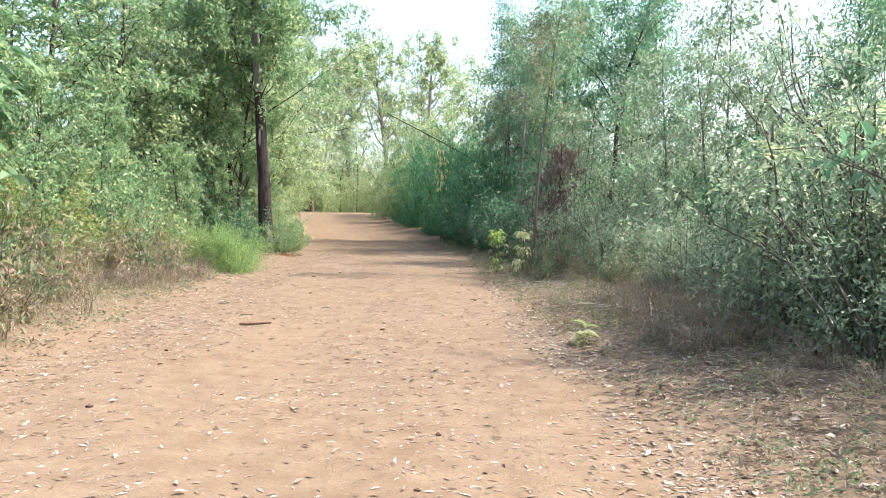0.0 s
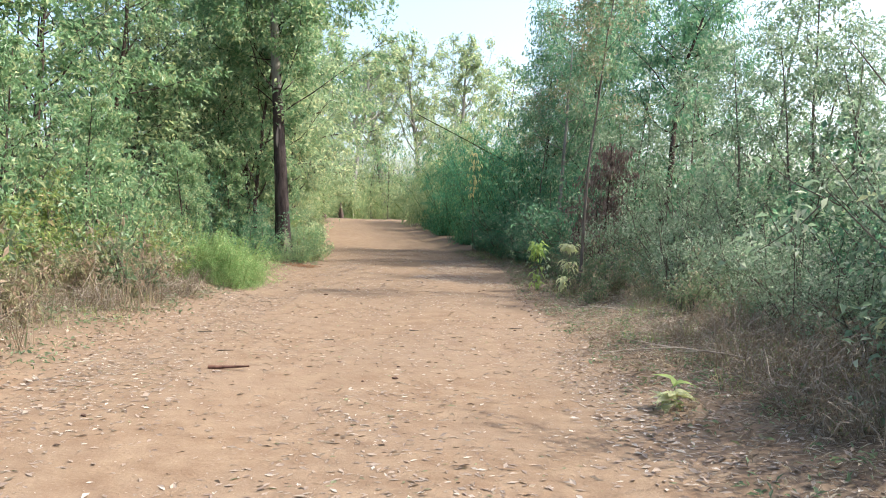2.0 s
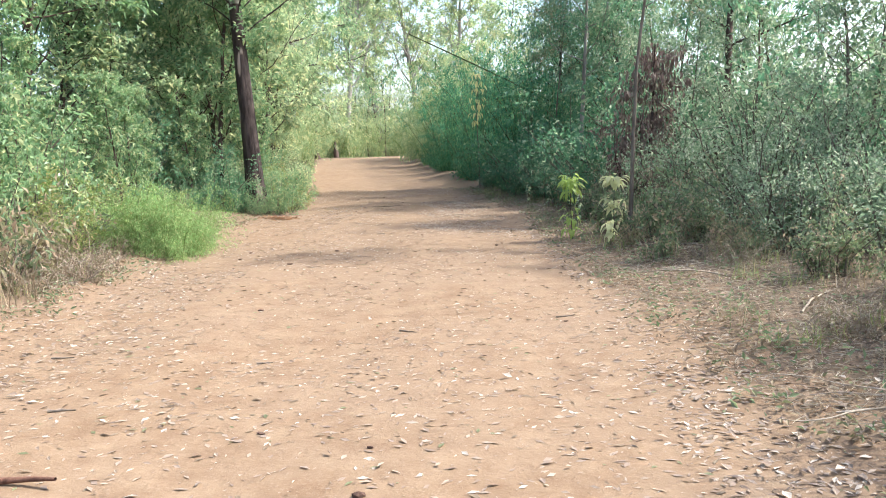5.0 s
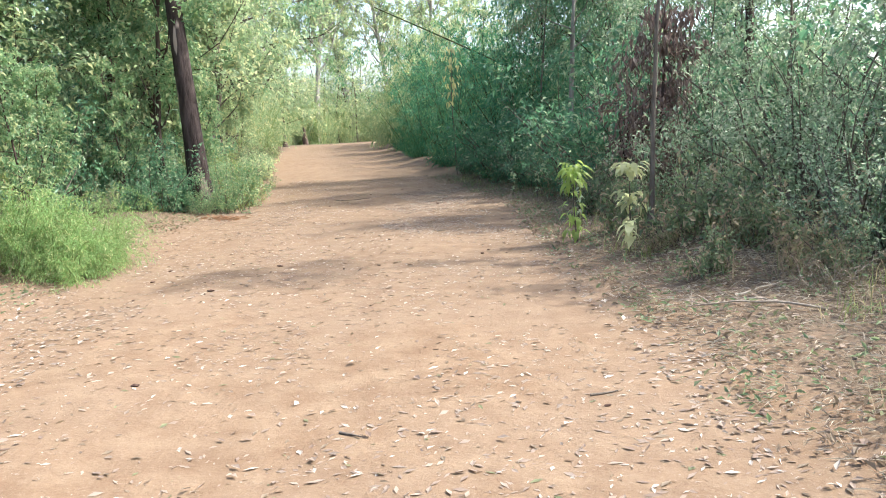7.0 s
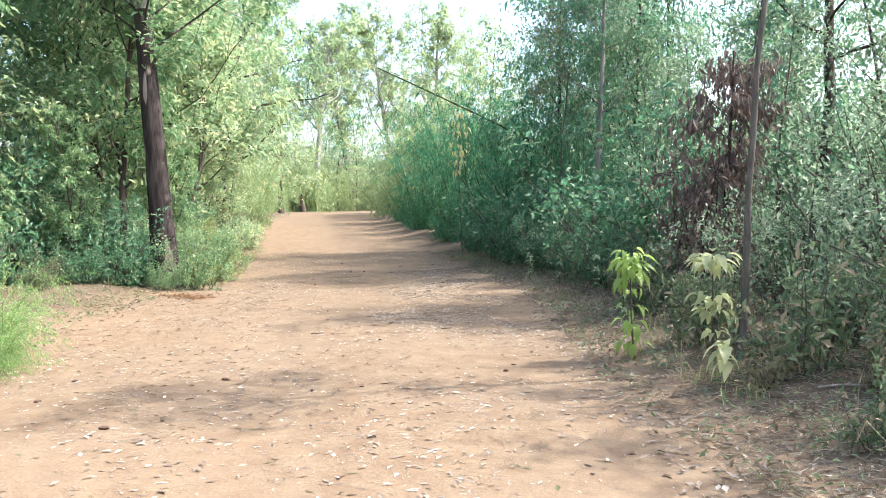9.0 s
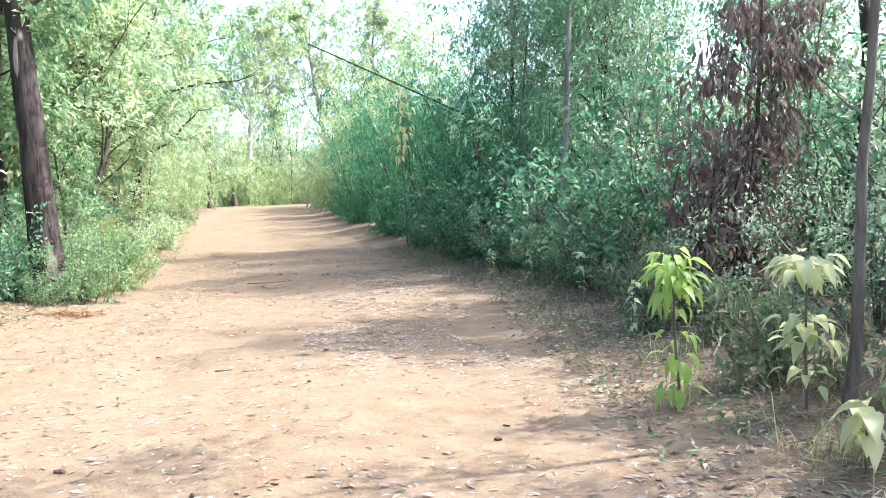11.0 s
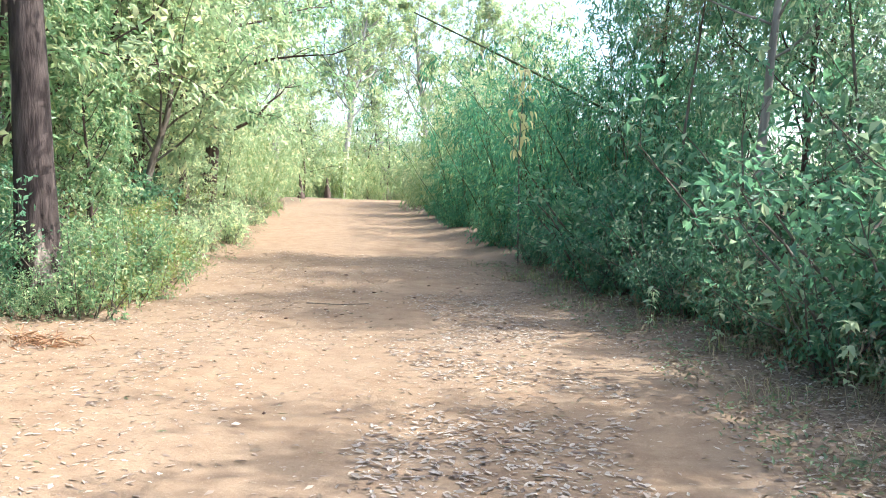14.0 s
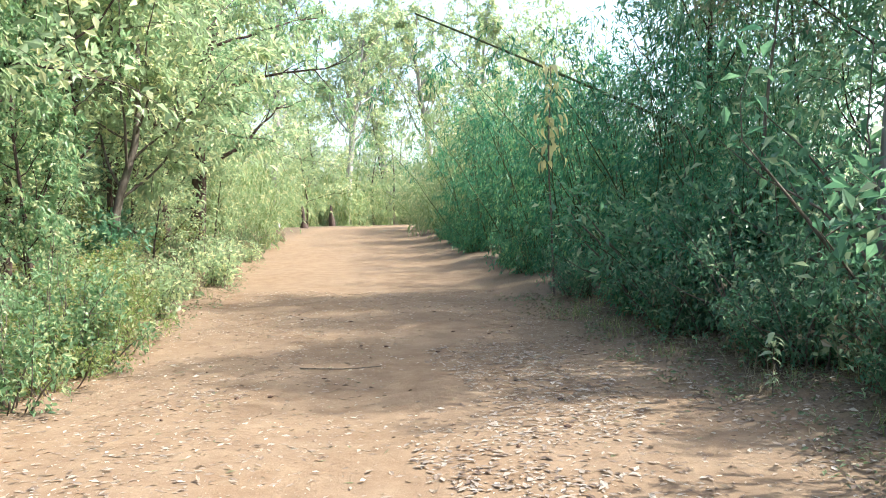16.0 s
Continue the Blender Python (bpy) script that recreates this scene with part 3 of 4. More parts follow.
plant_row(broad, [(-9.6, 16.6, 0.8), (-12.6, 14.0, 0.9), (-13, 22, 1.1), (-9.6, 28.4, 0.95), (-8.4, 34.6, 0.85), (-14, 36, 1.1), (-8.0, 10.0, 0.6), (-10, 6, 0.8), (-12, 41, 1.0), (-11, 11, 0.85), (-10.6, 19.2, 0.9)], 38)
plant_row(fork, [(-9.8, 36.0, 0.95), (-9.3, 43.4, 0.95), (-10.4, 25.6, 1.0), (-11.8, 31.0, 1.1), (-12.2, 18.0, 1.0), (-9.8, 21.8, 0.95), (-11, 36.5, 1.1), (-9.0, 32.6, 0.8), (-14, 45, 1.3)], 46)
plant_row(sunny, [(-10.0, 41.5, 0.95), (-10.6, 46.0, 1.0), (-12.5, 48.0, 1.3), (-13.8, 54, 1.4), (-13.5, 42, 1.3), (-15.5, 62, 1.6), (-17.5, 72, 1.7), (-15, 84, 1.6), (-20, 80, 1.8), (-11, 99, 1.7), (-5, 108, 1.9), (-16.5, 95, 1.9), (2, 76, 1.7), (-1.5, 66, 1.2)], 39)
plant_row(pale, [(-10.6, 49, 0.6), (-12.2, 55, 0.75), (-13.4, 61, 0.8), (-15.4, 67, 0.75), (-16.4, 74, 0.9), (-15.6, 81, 0.9), (-16.0, 90, 0.8), (-11.0, 95, 0.9), (-8.4, 99, 1.0), (-5.0, 104, 1.1), (-0.5, 108, 1.2), (-11.6, 46.5, 0.7)], 40)

# low growth at the road's right edge; shade comes from the darker leaf colour
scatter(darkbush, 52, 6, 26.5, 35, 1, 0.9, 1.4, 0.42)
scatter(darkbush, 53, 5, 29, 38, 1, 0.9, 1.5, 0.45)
scatter(greybush, 54, 7, 21.5, 31, 1, 1.0, 1.6, 0.5)
scatter(lowbam, 55, 7, 36, 58, 1, 0.9, 1.5, 0.8)
plant_row(lowbam, [(1.3, 34.2, 0.9), (1.9, 33.4, 0.9), (1.0, 35.0, 0.8)], 255)

# weeds along both verges
scatter(dryherb, 41, 38, 4, 18.5, -1, 0.6, 2.6, 1.05)
scatter(herb, 47, 12, 4, 20, -1, 0.9, 3.0, 1.05)
scatter(herb, 42, 16, 31.5, 60, -1, 0.4, 2.4, 0.9)
scatter(paleherb, 50, 30, 31.5, 50, -1, 0.25, 2.0, 1.0)
scatter(dryherb, 48, 12, 34, 60, -1, 0.4, 2.0, 0.8)
scatter(herb, 43, 22, 17.2, 34, 1, 0.8, 2.0, 0.7)
scatter(dryherb, 49, 6, 16.8, 21, 1, 0.8, 2.0, 0.6)

# young trees and tall shrubs that fill the wood's edge
plant_row(sunny, [(-7.9, 33.6, 0.42), (-8.9, 36.0, 0.55), (-8.4, 40.0, 0.5), (-9.9, 37.6, 0.6), (-10.6, 34.2, 0.6), (-11.4, 40.4, 0.7), (-10.0, 48.6, 0.6), (-12.6, 35.6, 0.75), (-11.2, 44.6, 0.7), (-12.4, 50.6, 0.8)], 240)
plant_row(broad, [(-7.2, 33.2, 0.6), (-7.9, 29.4, 0.5), (-8.3, 26.4, 0.5), (-7.6, 24.2, 0.5), (-9.0, 13.2, 0.5), (-8.2, 16.6, 0.55), (-7.9, 19.4, 0.5), (-9.2, 22.6, 0.6)], 241)
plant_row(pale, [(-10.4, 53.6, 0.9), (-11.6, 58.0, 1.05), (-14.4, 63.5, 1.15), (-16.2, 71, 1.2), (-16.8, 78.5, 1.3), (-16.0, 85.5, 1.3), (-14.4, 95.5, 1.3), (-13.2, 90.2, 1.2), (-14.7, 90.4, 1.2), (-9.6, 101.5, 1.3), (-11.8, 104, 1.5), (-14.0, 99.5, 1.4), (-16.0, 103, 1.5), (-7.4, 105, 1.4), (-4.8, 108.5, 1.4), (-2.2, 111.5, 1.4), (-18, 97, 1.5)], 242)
plant_row(fine, [(4.1, 7.4, 0.95), (4.7, 8.6, 1.2), (5.3, 7.0, 1.25), (5.6, 9.2, 1.5), (4.9, 10.4, 1.1), (5.6, 12.2, 1.3), (4.5, 14.0, 0.8), (4.4, 16.2, 0.8), (4.2, 11.6, 0.7), (3.9, 13.0, 0.6), (6.2, 10.8, 1.6), (3.6, 17.4, 0.7), (4.5, 20.5, 1.0), (3.7, 22.4, 0.9), (5.6, 19.2, 1.2), (4.9, 22.0, 1.2)], 243)
plant_row(tangle, [(2.7, 6.6, 0.5), (3.3, 6.2, 0.6), (-5.4, 10.6, 0.8), (-6.0, 12.6, 1.1), (-5.6, 14.4, 1.0), (-6.2, 15.8, 1.2), (-6.6, 10.2, 1.2), (-5.5, 18.2, 0.8), (2.5, 9.2, 0.8), (2.9, 9.7, 1.0), (3.0, 8.5, 1.0), (3.5, 11.6, 1.0), (2.6, 11.2, 0.8), (3.0, 12.6, 0.8)], 244)

# the tall tree beside the road
main = tree("roadside_tree", "tall dark-barked tree with peeling pale patches", 51, 13.5, 0.262, 0.38, 34, 3.1, 13, 62, 0.17, 0.07, M_BROAD, M_MAINBARK, lean=(-0.06, 0.0), bend=0.04, upper=M_GREYBARK, limb_r=0.14)
main.matrix_basis = put(-6.3, 30.0)


plant_row(darkbush, [(-7.2, 29.5, 0.55), (-7.9, 30.2, 0.6), (-6.75, 29.35, 0.38), (-8.6, 29.0, 0.6), (-7.5, 28.9, 0.3)], 246)
plant_row(bush, [(-5.75, 29.9, 0.5), (-6.0, 31.4, 0.6), (-6.1, 29.35, 0.3)], 247)
plant_row(paleshrub, [(-5.7, 30.8, 0.5), (-6.4, 32.8, 0.6), (-6.6, 34.0, 0.6), (-7.4, 35.4, 0.7)], 248)


# ---- far woods on every side ----
def far_woods():
    r = rng_of(61)
    pts, ways, trunks = [], [], []
    for k in range(650):
        s = r.uniform()
        if s < 0.38:
            x, y = -r.uniform(17, 34), r.uniform(-20, 100)
        elif s < 0.7:
            x, y = r.uniform(12, 30), r.uniform(-20, 80)
        elif s < 0.92:
            x, y = r.uniform(-45, 25), r.uniform(97, 125)
        else:
            x, y = r.uniform(-30, 30), -r.uniform(22, 40)
        if off_road(x, y) < 1.5:
            continue
        h = r.uniform(3.0, 10.0) if x < 9 or y > 90 else r.uniform(2.5, 5.0)
        z = ground_z(x, y)
        trunks.append((np.array([(x, y, z - 0.1), (x + r.normal(0, 0.2), y, z + h * 0.5), (x + r.normal(0, 0.5), y, z + h)]), np.array([0.1, 0.07, 0.02])))
        for c in range(9):
            p = np.array([x, y, z + h * r.uniform(0.1, 1.0)]) + r.normal(0, 0.9, 3) * np.array([1, 1, 0.4])
            q = p + r.normal(0, 0.42, (11, 3)) * np.array([1, 1, 0.6])
            pts.append(q)
            ways.append(np.tile([0, 0, -0.3], (11, 1)))
    root = tagged(new("far_woods", leaves("far_woods", np.concatenate(pts), np.concatenate(ways), r, 0.42, 0.2, M_BROAD, 0.8)), "green far woods closing the road around", "woods", kind="stuff")
    tagged(new("far_trunks", tubes("far_trunks", trunks, M_BARK, 5)), "dark trunks of the far woods", "woods", kind="stuff")


far_woods()


# ---- grass, straw and fallen leaves ----
def spots(r, count, y0, y1, xs):
    """Points on the ground; xs gives x for (y, a random share)."""
    y = r.uniform(y0, y1, count)
    x = np.array([xs(b, r.uniform()) for b in y])
    return np.array([(a, b, ground_z(a, b) - 0.01) for a, b in zip(x, y)])


def tufts(r, count, per, y0, y1, xs, wide):
    c = spots(r, count, y0, y1, xs)
    p = np.repeat(c, per, axis=0) + r.normal(0, 1, (count * per, 3)) * np.array([wide, wide, 0])
    return p


def verge_plants():
    r = rng_of(71)
    straw_r = np.concatenate([tufts(r, 26, 30, 6.8, 13.5, lambda y, u: edge_right(y) + 0.5 + 2.2 * u, 0.13), tufts(r, 40, 24, 13.5, 33, lambda y, u: edge_right(y) + 0.3 + 1.6 * u, 0.15)])
    tagged(new("dry_grass", blades("dry_grass", straw_r, r, 0.36, 0.006, M_STRAW, 1.3)), "pale dry grass bent over on the road's bank", "grass", kind="stuff")
    straw_l = tufts(r, 70, 22, 3.5, 22, lambda y, u: edge_left(y) - 0.25 - 2.4 * u, 0.12)
    tagged(new("dry_grass", blades("dry_grass", straw_l, r, 0.55, 0.010, M_STRAW, 1.1)), "dry straw-coloured grass among weeds", "grass", kind="stuff")
    green = np.concatenate([tufts(r, 80, 22, 3.5, 62, lambda y, u: edge_left(y) - 0.1 - 2.0 * u, 0.12), tufts(r, 60, 30, 7, 36, lambda y, u: edge_right(y) + 0.15 + 2.0 * u, 0.12)])
    tagged(new("grass", blades("grass", green, r, 0.2, 0.007, M_GREENGRASS, 1.0)), "short green and yellow grass along the verge", "grass", kind="stuff")


verge_plants()


def low_growth():
    """Small ragged plants and dead stalks that soften the road's edges."""
    r = rng_of(73)
    for mat, label, seed in ((M_HERB, "low grey-green plants creeping on the verge", 1), (M_BROWNDRY, "low brown dead plants on the verge", 2)):
        c = np.concatenate([spots(r, 420, 3, 50, lambda y, u: edge_left(y) + 0.25 - 1.5 * u), spots(r, 420, 3.5, 38, lambda y, u: edge_right(y) - 0.2 + 1.7 * u)])
        p = np.repeat(c, 16, axis=0) + r.normal(0, 1, (len(c) * 16, 3)) * np.array([0.1, 0.1, 0])
        p[:, 2] += np.abs(r.normal(0, 0.06, len(p))) + 0.01
        w = np.stack([r.normal(0, 1, len(p)), r.normal(0, 1, len(p)), r.uniform(0, 0.8, len(p))], 1)
        tagged(new("verge_plants", leaves("verge_plants", p, w, r, 0.055, 0.022, mat, 0.3)), label, "plants", kind="stuff")


low_growth()


def lying_straw():
    r = rng_of(74)
    p = np.concatenate([spots(r, 5000, 4, 12, lambda y, u: edge_right(y) + 0.1 + 2.2 * u), spots(r, 10000, 11.5, 20, lambda y, u: edge_right(y) - 0.1 + 2.0 * u), spots(r, 500, 20, 33, lambda y, u: edge_right(y) + 0.1 + 1.5 * u), spots(r, 600, 6, 21, lambda y, u: edge_left(y) + 0.1 - 1.3 * u)])
    p[:, 2] += r.uniform(0.015, 0.05, len(p))
    a = r.uniform(0, 2 * np.pi, len(p))
    w = np.stack([np.cos(a), np.sin(a), r.normal(0, 0.12, len(p))], 1)
    tagged(new("lying_straw", leaves("lying_straw", p, w, r, 0.075, 0.005, M_PALESTRAW, 0.08, 0.12, 0.3, 0.1, (0.3, 1.7))), "pale dead straw and twigs lying on the verge", "straw", kind="stuff")


lying_straw()


def fallen_leaves():
    r = rng_of(72)
    p = np.concatenate([
        spots(r, 54000, 2, 40, lambda y, u: edge_left(y) + (edge_right(y) - edge_left(y)) * u),
        spots(r, 7000, 3.5, 36, lambda y, u: edge_right(y) - 0.4 + 1.8 * u * u),
        spots(r, 9000, 2.5, 13, lambda y, u: edge_right(y) - 0.7 + 3.0 * u),
        spots(r, 8000, 3, 36, lambda y, u: edge_left(y) + 0.9 - 2.6 * u * u),
        spots(r, 1800, 22, 36, lambda y, u: -4.7 + 1.2 * u),
        spots(r, 1600, 8, 20, lambda y, u: -3.7 + 0.8 * u),
        spots(r, 7000, 24, 36, lambda y, u: edge_right(y) + 0.05 + 1.3 * u),
    ])
    keep = np.array([noise.noise(Vector((a * 0.8, b * 0.5, 2.0))) + 0.5 > r.uniform(-0.1, 0.75) for a, b in p[:, :2]])
    p = p[keep]
    p[:, 2] += 0.013
    a = r.uniform(0, 2 * np.pi, len(p))
    w = np.stack([np.cos(a), np.sin(a), np.zeros(len(p))], 1)
    dark = r.uniform(size=len(p)) < 0.16
    q = np.concatenate([spots(r, 7500, 23, 33.5, lambda y, u: -1.3 + 1.7 * u - 0.06 * (y - 24) + 0.25 * math.sin(y * 1.7)), spots(r, 700, 24, 33, lambda y, u: -4.4 + 0.9 * u), spots(r, 900, 9.5, 18, lambda y, u: -3.9 + 0.7 * u)])
    q = q[np.array([noise.noise(Vector((a * 1.1, b * 0.7, 7.0))) + 0.5 > r.uniform(0.0, 0.8) for a, b in q[:, :2]])]
    q[:, 2] += 0.02
    a = r.uniform(0, 2 * np.pi, len(q))
    wq = np.stack([np.cos(a), np.sin(a), r.normal(0, 0.1, len(q))], 1)
    tagged(new("fallen_leaves", leaves("fallen_leaves", q, wq, r, 0.056, 0.024, M_PATCHLITTER, 0.1, 0.06, 0.14, 0.06, (0.3, 1.6))), "grey curled leaves drifted in patches on the road", "leaves", kind="stuff")
    for pick, mat, label in ((~dark, M_LITTER, "dry pale leaves fallen on the road"), (dark, M_BROWNDRY, "dark brown leaves fallen on the road")):
        tagged(new("fallen_leaves", leaves("fallen_leaves", p[pick], w[pick], r, 0.048, 0.017, mat, 0.08, 0.05, 0.2, 0.05, (0.3, 1.8))), label, "leaves", kind="stuff")


fallen_leaves()


def curled_litter():
    """Larger curled leaves that gather on the road's sides."""
    r = rng_of(75)
    p = np.concatenate([
        spots(r, 1500, 2.5, 12, lambda y, u: edge_right(y) - 0.7 + 1.5 * u),
        spots(r, 900, 12, 22, lambda y, u: edge_right(y) - 0.5 + 1.3 * u),
        spots(r, 1700, 22, 34, lambda y, u: edge_right(y) - 0.3 + 1.4 * u),
        spots(r, 1100, 4, 20, lambda y, u: edge_left(y) + 0.6 - 1.2 * u),
        spots(r, 900, 22, 33, lambda y, u: edge_left(y) + 0.5 - 1.6 * u),
        spots(r, 1500, 3, 33, lambda y, u: edge_left(y) + (edge_right(y) - edge_left(y)) * u),
    ])
    p[:, 2] += 0.022
    a = r.uniform(0, 2 * np.pi, len(p))
    w = np.stack([np.cos(a), np.sin(a), r.normal(0.05, 0.18, len(p))], 1)
    tagged(new("fallen_leaves", leaves("fallen_leaves", p, w, r, 0.058, 0.026, M_LITTER, 0.12, 0.1, 0.25, 0.1, (0.4, 1.5))), "large curled dry leaves gathered along the verges", "leaves", kind="stuff")


curled_litter()


# ---- single plants and things beside the road ----
def big_leaf(name, long, wide, droop, mat):
    """One large leaf along +y, folded at its midrib and bent down towards the tip."""
    v, f = [], []
    for i in range(6):
        s = i / 5
        w = wide * 0.5 * math.sin(math.pi * min(0.06 + 0.94 * s ** 0.75, 0.995))
        z, y = -droop * long * s * s, long * s * (1 - 0.25 * droop * s)
        v += [(-w, y, z + w * 0.35), (0, y, z), (w, y, z + w * 0.35)]
    for i in range(5):
        for j in (0, 1):
            f.append((i * 3 + j, i * 3 + j + 1, i * 3 + j + 4, i * 3 + j + 3))
    return mesh_of(name, v, f, mat, True)


def frond_mesh(name, long, pairs, leaf, leafw, mat, seed, droop=0.5):
    """A feather of paired leaflets along a bent rib, growing along +y."""
    r = rng_of(seed)
    s = np.linspace(0.12, 1, pairs)
    rib = np.stack([np.zeros(pairs), long * s * (1 - 0.2 * droop * s), -droop * long * s * s], 1)
    at = np.repeat(rib, 2, axis=0)
    way = np.tile(np.array([[-1.0, 0.45, -0.25], [1.0, 0.45, -0.25]]), (pairs, 1))
    return leaves(name, at, way, r, leaf, leafw, mat, 0.16, 0.2)


def sapling(name, label, x, y, height, whorls, leaf_me, stem_r, seed, lean=(0.0, 0.0), tilt=(-35, 35), stem_mat=None, category="sapling", reach=0.0):
    """A thin stem with whorls of single large leaves. whorls: (share of height, leaves, scale)."""
    r = rng_of(seed)
    root = thing(name, label, category, "", x, y)
    stem = bough(r, (0, 0, -0.03), (lean[0], lean[1], 1), height, stem_r, stem_r * 0.4, 0.08, 0, 9)
    part("stem", tubes("stem", [stem], stem_mat or M_TWIG, 7), root)
    for share, count, size in whorls:
        q = share * 8
        i = min(int(q), 7)
        p = stem[0][i] * (1 - (q - i)) + stem[0][i + 1] * (q - i)
        for k in range(count):
            s = size * r.uniform(0.75, 1.2)
            lf = part("leaf", leaf_me, root)
            a, o = radians(k * 137.5 + r.uniform(-25, 25)), reach * r.uniform(0.1, 1.0)
            lf.matrix_basis = pose(p[0] - math.sin(a) * o, p[1] + math.cos(a) * o, p[2] + r.normal(0, 0.03) + o * 0.2, r.uniform(*tilt), r.normal(0, 12), math.degrees(a)) @ Matrix.Scale(s, 4)
    return root


fresh_leaf = big_leaf("leaf", 0.22, 0.09, 0.9, M_FRESH)
dull_leaf = big_leaf("leaf", 0.13, 0.065, 0.5, M_MIDLEAF)
herb_leaf = big_leaf("leaf", 0.20, 0.10, 0.7, M_SUNLEAF)
sapling("sapling", "bright green sapling with drooping leaves beside the road", 1.36, 20.9, 1.05, [(0.2, 12, 0.62), (0.35, 14, 0.62), (0.5, 8, 0.55), (0.72, 9, 0.5), (0.82, 14, 0.62), (0.9, 18, 0.66), (0.96, 18, 0.66), (1.0, 14, 0.6)], fresh_leaf, 0.012, 81, (-0.1, 0), (-45, 40), M_TWIG, "sapling", 0.13)
sapling("sapling", "pale green sapling with broad leaves at the verge", 1.95, 20.4, 1.0, [(0.3, 9, 0.65), (0.5, 10, 0.66), (0.55, 12, 0.7), (0.62, 12, 0.7), (0.9, 14, 0.72), (0.96, 12, 0.75), (1.0, 14, 0.8)], herb_leaf, 0.012, 82, (0, 0), (-35, 35), M_TWIG, "sapling", 0.16)
sapling("sapling", "low pale green sapling on leaf litter", 1.75, 19.4, 0.4, [(0.6, 6, 0.9), (1.0, 7, 1.0)], herb_leaf, 0.010, 83)
sapling("seedling", "small green seedling with upright pale leaves", 1.63, 9.58, 0.16, [(0.2, 8, 0.8), (0.5, 8, 0.95), (0.8, 8, 0.95), (1.0, 6, 0.85)], herb_leaf, 0.010, 84, (0, 0), (-10, 70), None, "plant")
sapling("seedling", "small green seedling with yellow young leaves", 1.68, 9.7, 0.2, [(0.6, 4, 0.6), (1.0, 5, 0.7)], fresh_leaf, 0.008, 85, (0, 0), (10, 75), None, "plant")
sapling("tall_sapling", "slender sapling with drooping pale yellow leaves", -0.12, 37.5, 4.1, [(0.6, 5, 0.8), (0.66, 7, 0.9), (0.73, 8, 0.9), (0.79, 8, 0.9), (0.87, 8, 0.9), (0.93, 7, 0.8), (1.0, 6, 0.8)], big_leaf("leaf", 0.24, 0.10, 0.9, M_YELLOWLEAF), 0.022, 86, (0, 0), (-70, 5), M_TWIG, "sapling", 0.28)
for k, (x, y, h) in enumerate([(1.9, 26.2, 0.7), (1.6, 28.6, 0.6), (1.3, 31.0, 0.9), (1.75, 23.4, 0.6), (-6.3, 33.5, 0.7), (3.5, 12.0, 1.5), (-6.9, 35.8, 0.8), (1.15, 29.8, 0.55)]):
    sapling("young_plant", "young broad-leaved plant growing at the verge", x, y, h, [(0.4, 6, 0.7), (0.75, 7, 0.8), (1.0, 8, 0.8)], dull_leaf, 0.008, 200 + k, (0, 0), (-30, 30), None, "plant")


def frond_tree(name, label, x, y, height, fronds, me, seed, lean=(0, 0), bark=None, spread_z=0.45):
    """A thin stem with single feathery fronds."""
    r = rng_of(seed)
    root = thing(name, label, "sapling", "", x, y)
    stem = bough(r, (0, 0, -0.05), (lean[0], lean[1], 1), height, 0.03, 0.012, 0.12, 0, 9)
    part("stem", tubes("stem", [stem], bark or M_TWIG, 7), root)
    for k in range(fronds):
        p, _ = along_line(stem, r, 1, spread_z)
        fr = part("frond", me, root)
        fr.matrix_basis = pose(*p[0], r.uniform(-15, 40), r.normal(0, 10), k * 137.5 + r.uniform(-20, 20)) @ Matrix.Scale(r.uniform(0.75, 1.2), 4)
    return root


yellow_frond = frond_mesh("frond", 0.55, 11, 0.14, 0.04, M_SUNLEAF, 91, 0.5)
long_frond = frond_mesh("frond", 0.7, 8, 0.26, 0.075, M_BROAD, 92, 0.9)
frond_tree("feather_leaf_sapling", "thin sapling with yellow backlit feather leaves", 3.35, 8.9, 2.35, 13, yellow_frond, 93, (0.03, 0))
frond_tree("feather_leaf_sapling", "thin sapling with yellow-green feather leaves", 4.5, 8.9, 2.6, 14, yellow_frond, 94)
frond_tree("feather_leaf_sapling", "green sapling with long drooping leaflets", -6.1, 10.4, 3.6, 26, long_frond, 95, (0.06, 0.0), None, 0.35)
frond_tree("feather_leaf_sapling", "green sapling with drooping leaflets by weeds", -6.9, 9.4, 4.4, 28, long_frond, 96, (0.02, 0.0), None, 0.4)

red = tree("dead_leaved_tree", "small tree hung with dead reddish-brown leaves", 101, 3.7, 0.045, 0.15, 20, 0.75, 7, 15, 0.14, 0.045, M_DEADLEAF, M_BARK, droop=1.1, clump=0.12, lean=(0.12, 0.0))
red.matrix_basis = put(3.1, 24.2)
red_low = shrub("dead_leaved_shrub", "low shrub of dead reddish-brown leaves", 102, 2.3, 1.2, 18, 110, 0.12, 0.04, M_DEADLEAF, M_BARK, droop=0.8)
red_low.matrix_basis = put(3.0, 24.0)
slim = tree("slim_tree", "slim grey-trunked tree leaning at the verge", 103, 7.5, 0.036, 0.5, 12, 1.2, 7, 34, 0.095, 0.042, M_HERB, M_TWIG, bend=0.15, lean=(0.05, 0))
slim.matrix_basis = put(2.15, 20.3)
for k, (x, y) in enumerate([(2.2, 33.7)]):
    copy_thing(slim, put(x, y, 75 * k, 0.9, 1.0))
grey = tree("grey_trunk_tree", "straight grey-trunked tree in the thicket", 113, 8.0, 0.085, 0.45, 14, 1.6, 8, 46, 0.085, 0.036, M_SHADEDLEAF, M_GREYBARK, bend=0.08)
grey.matrix_basis = put(2.75, 31.3)
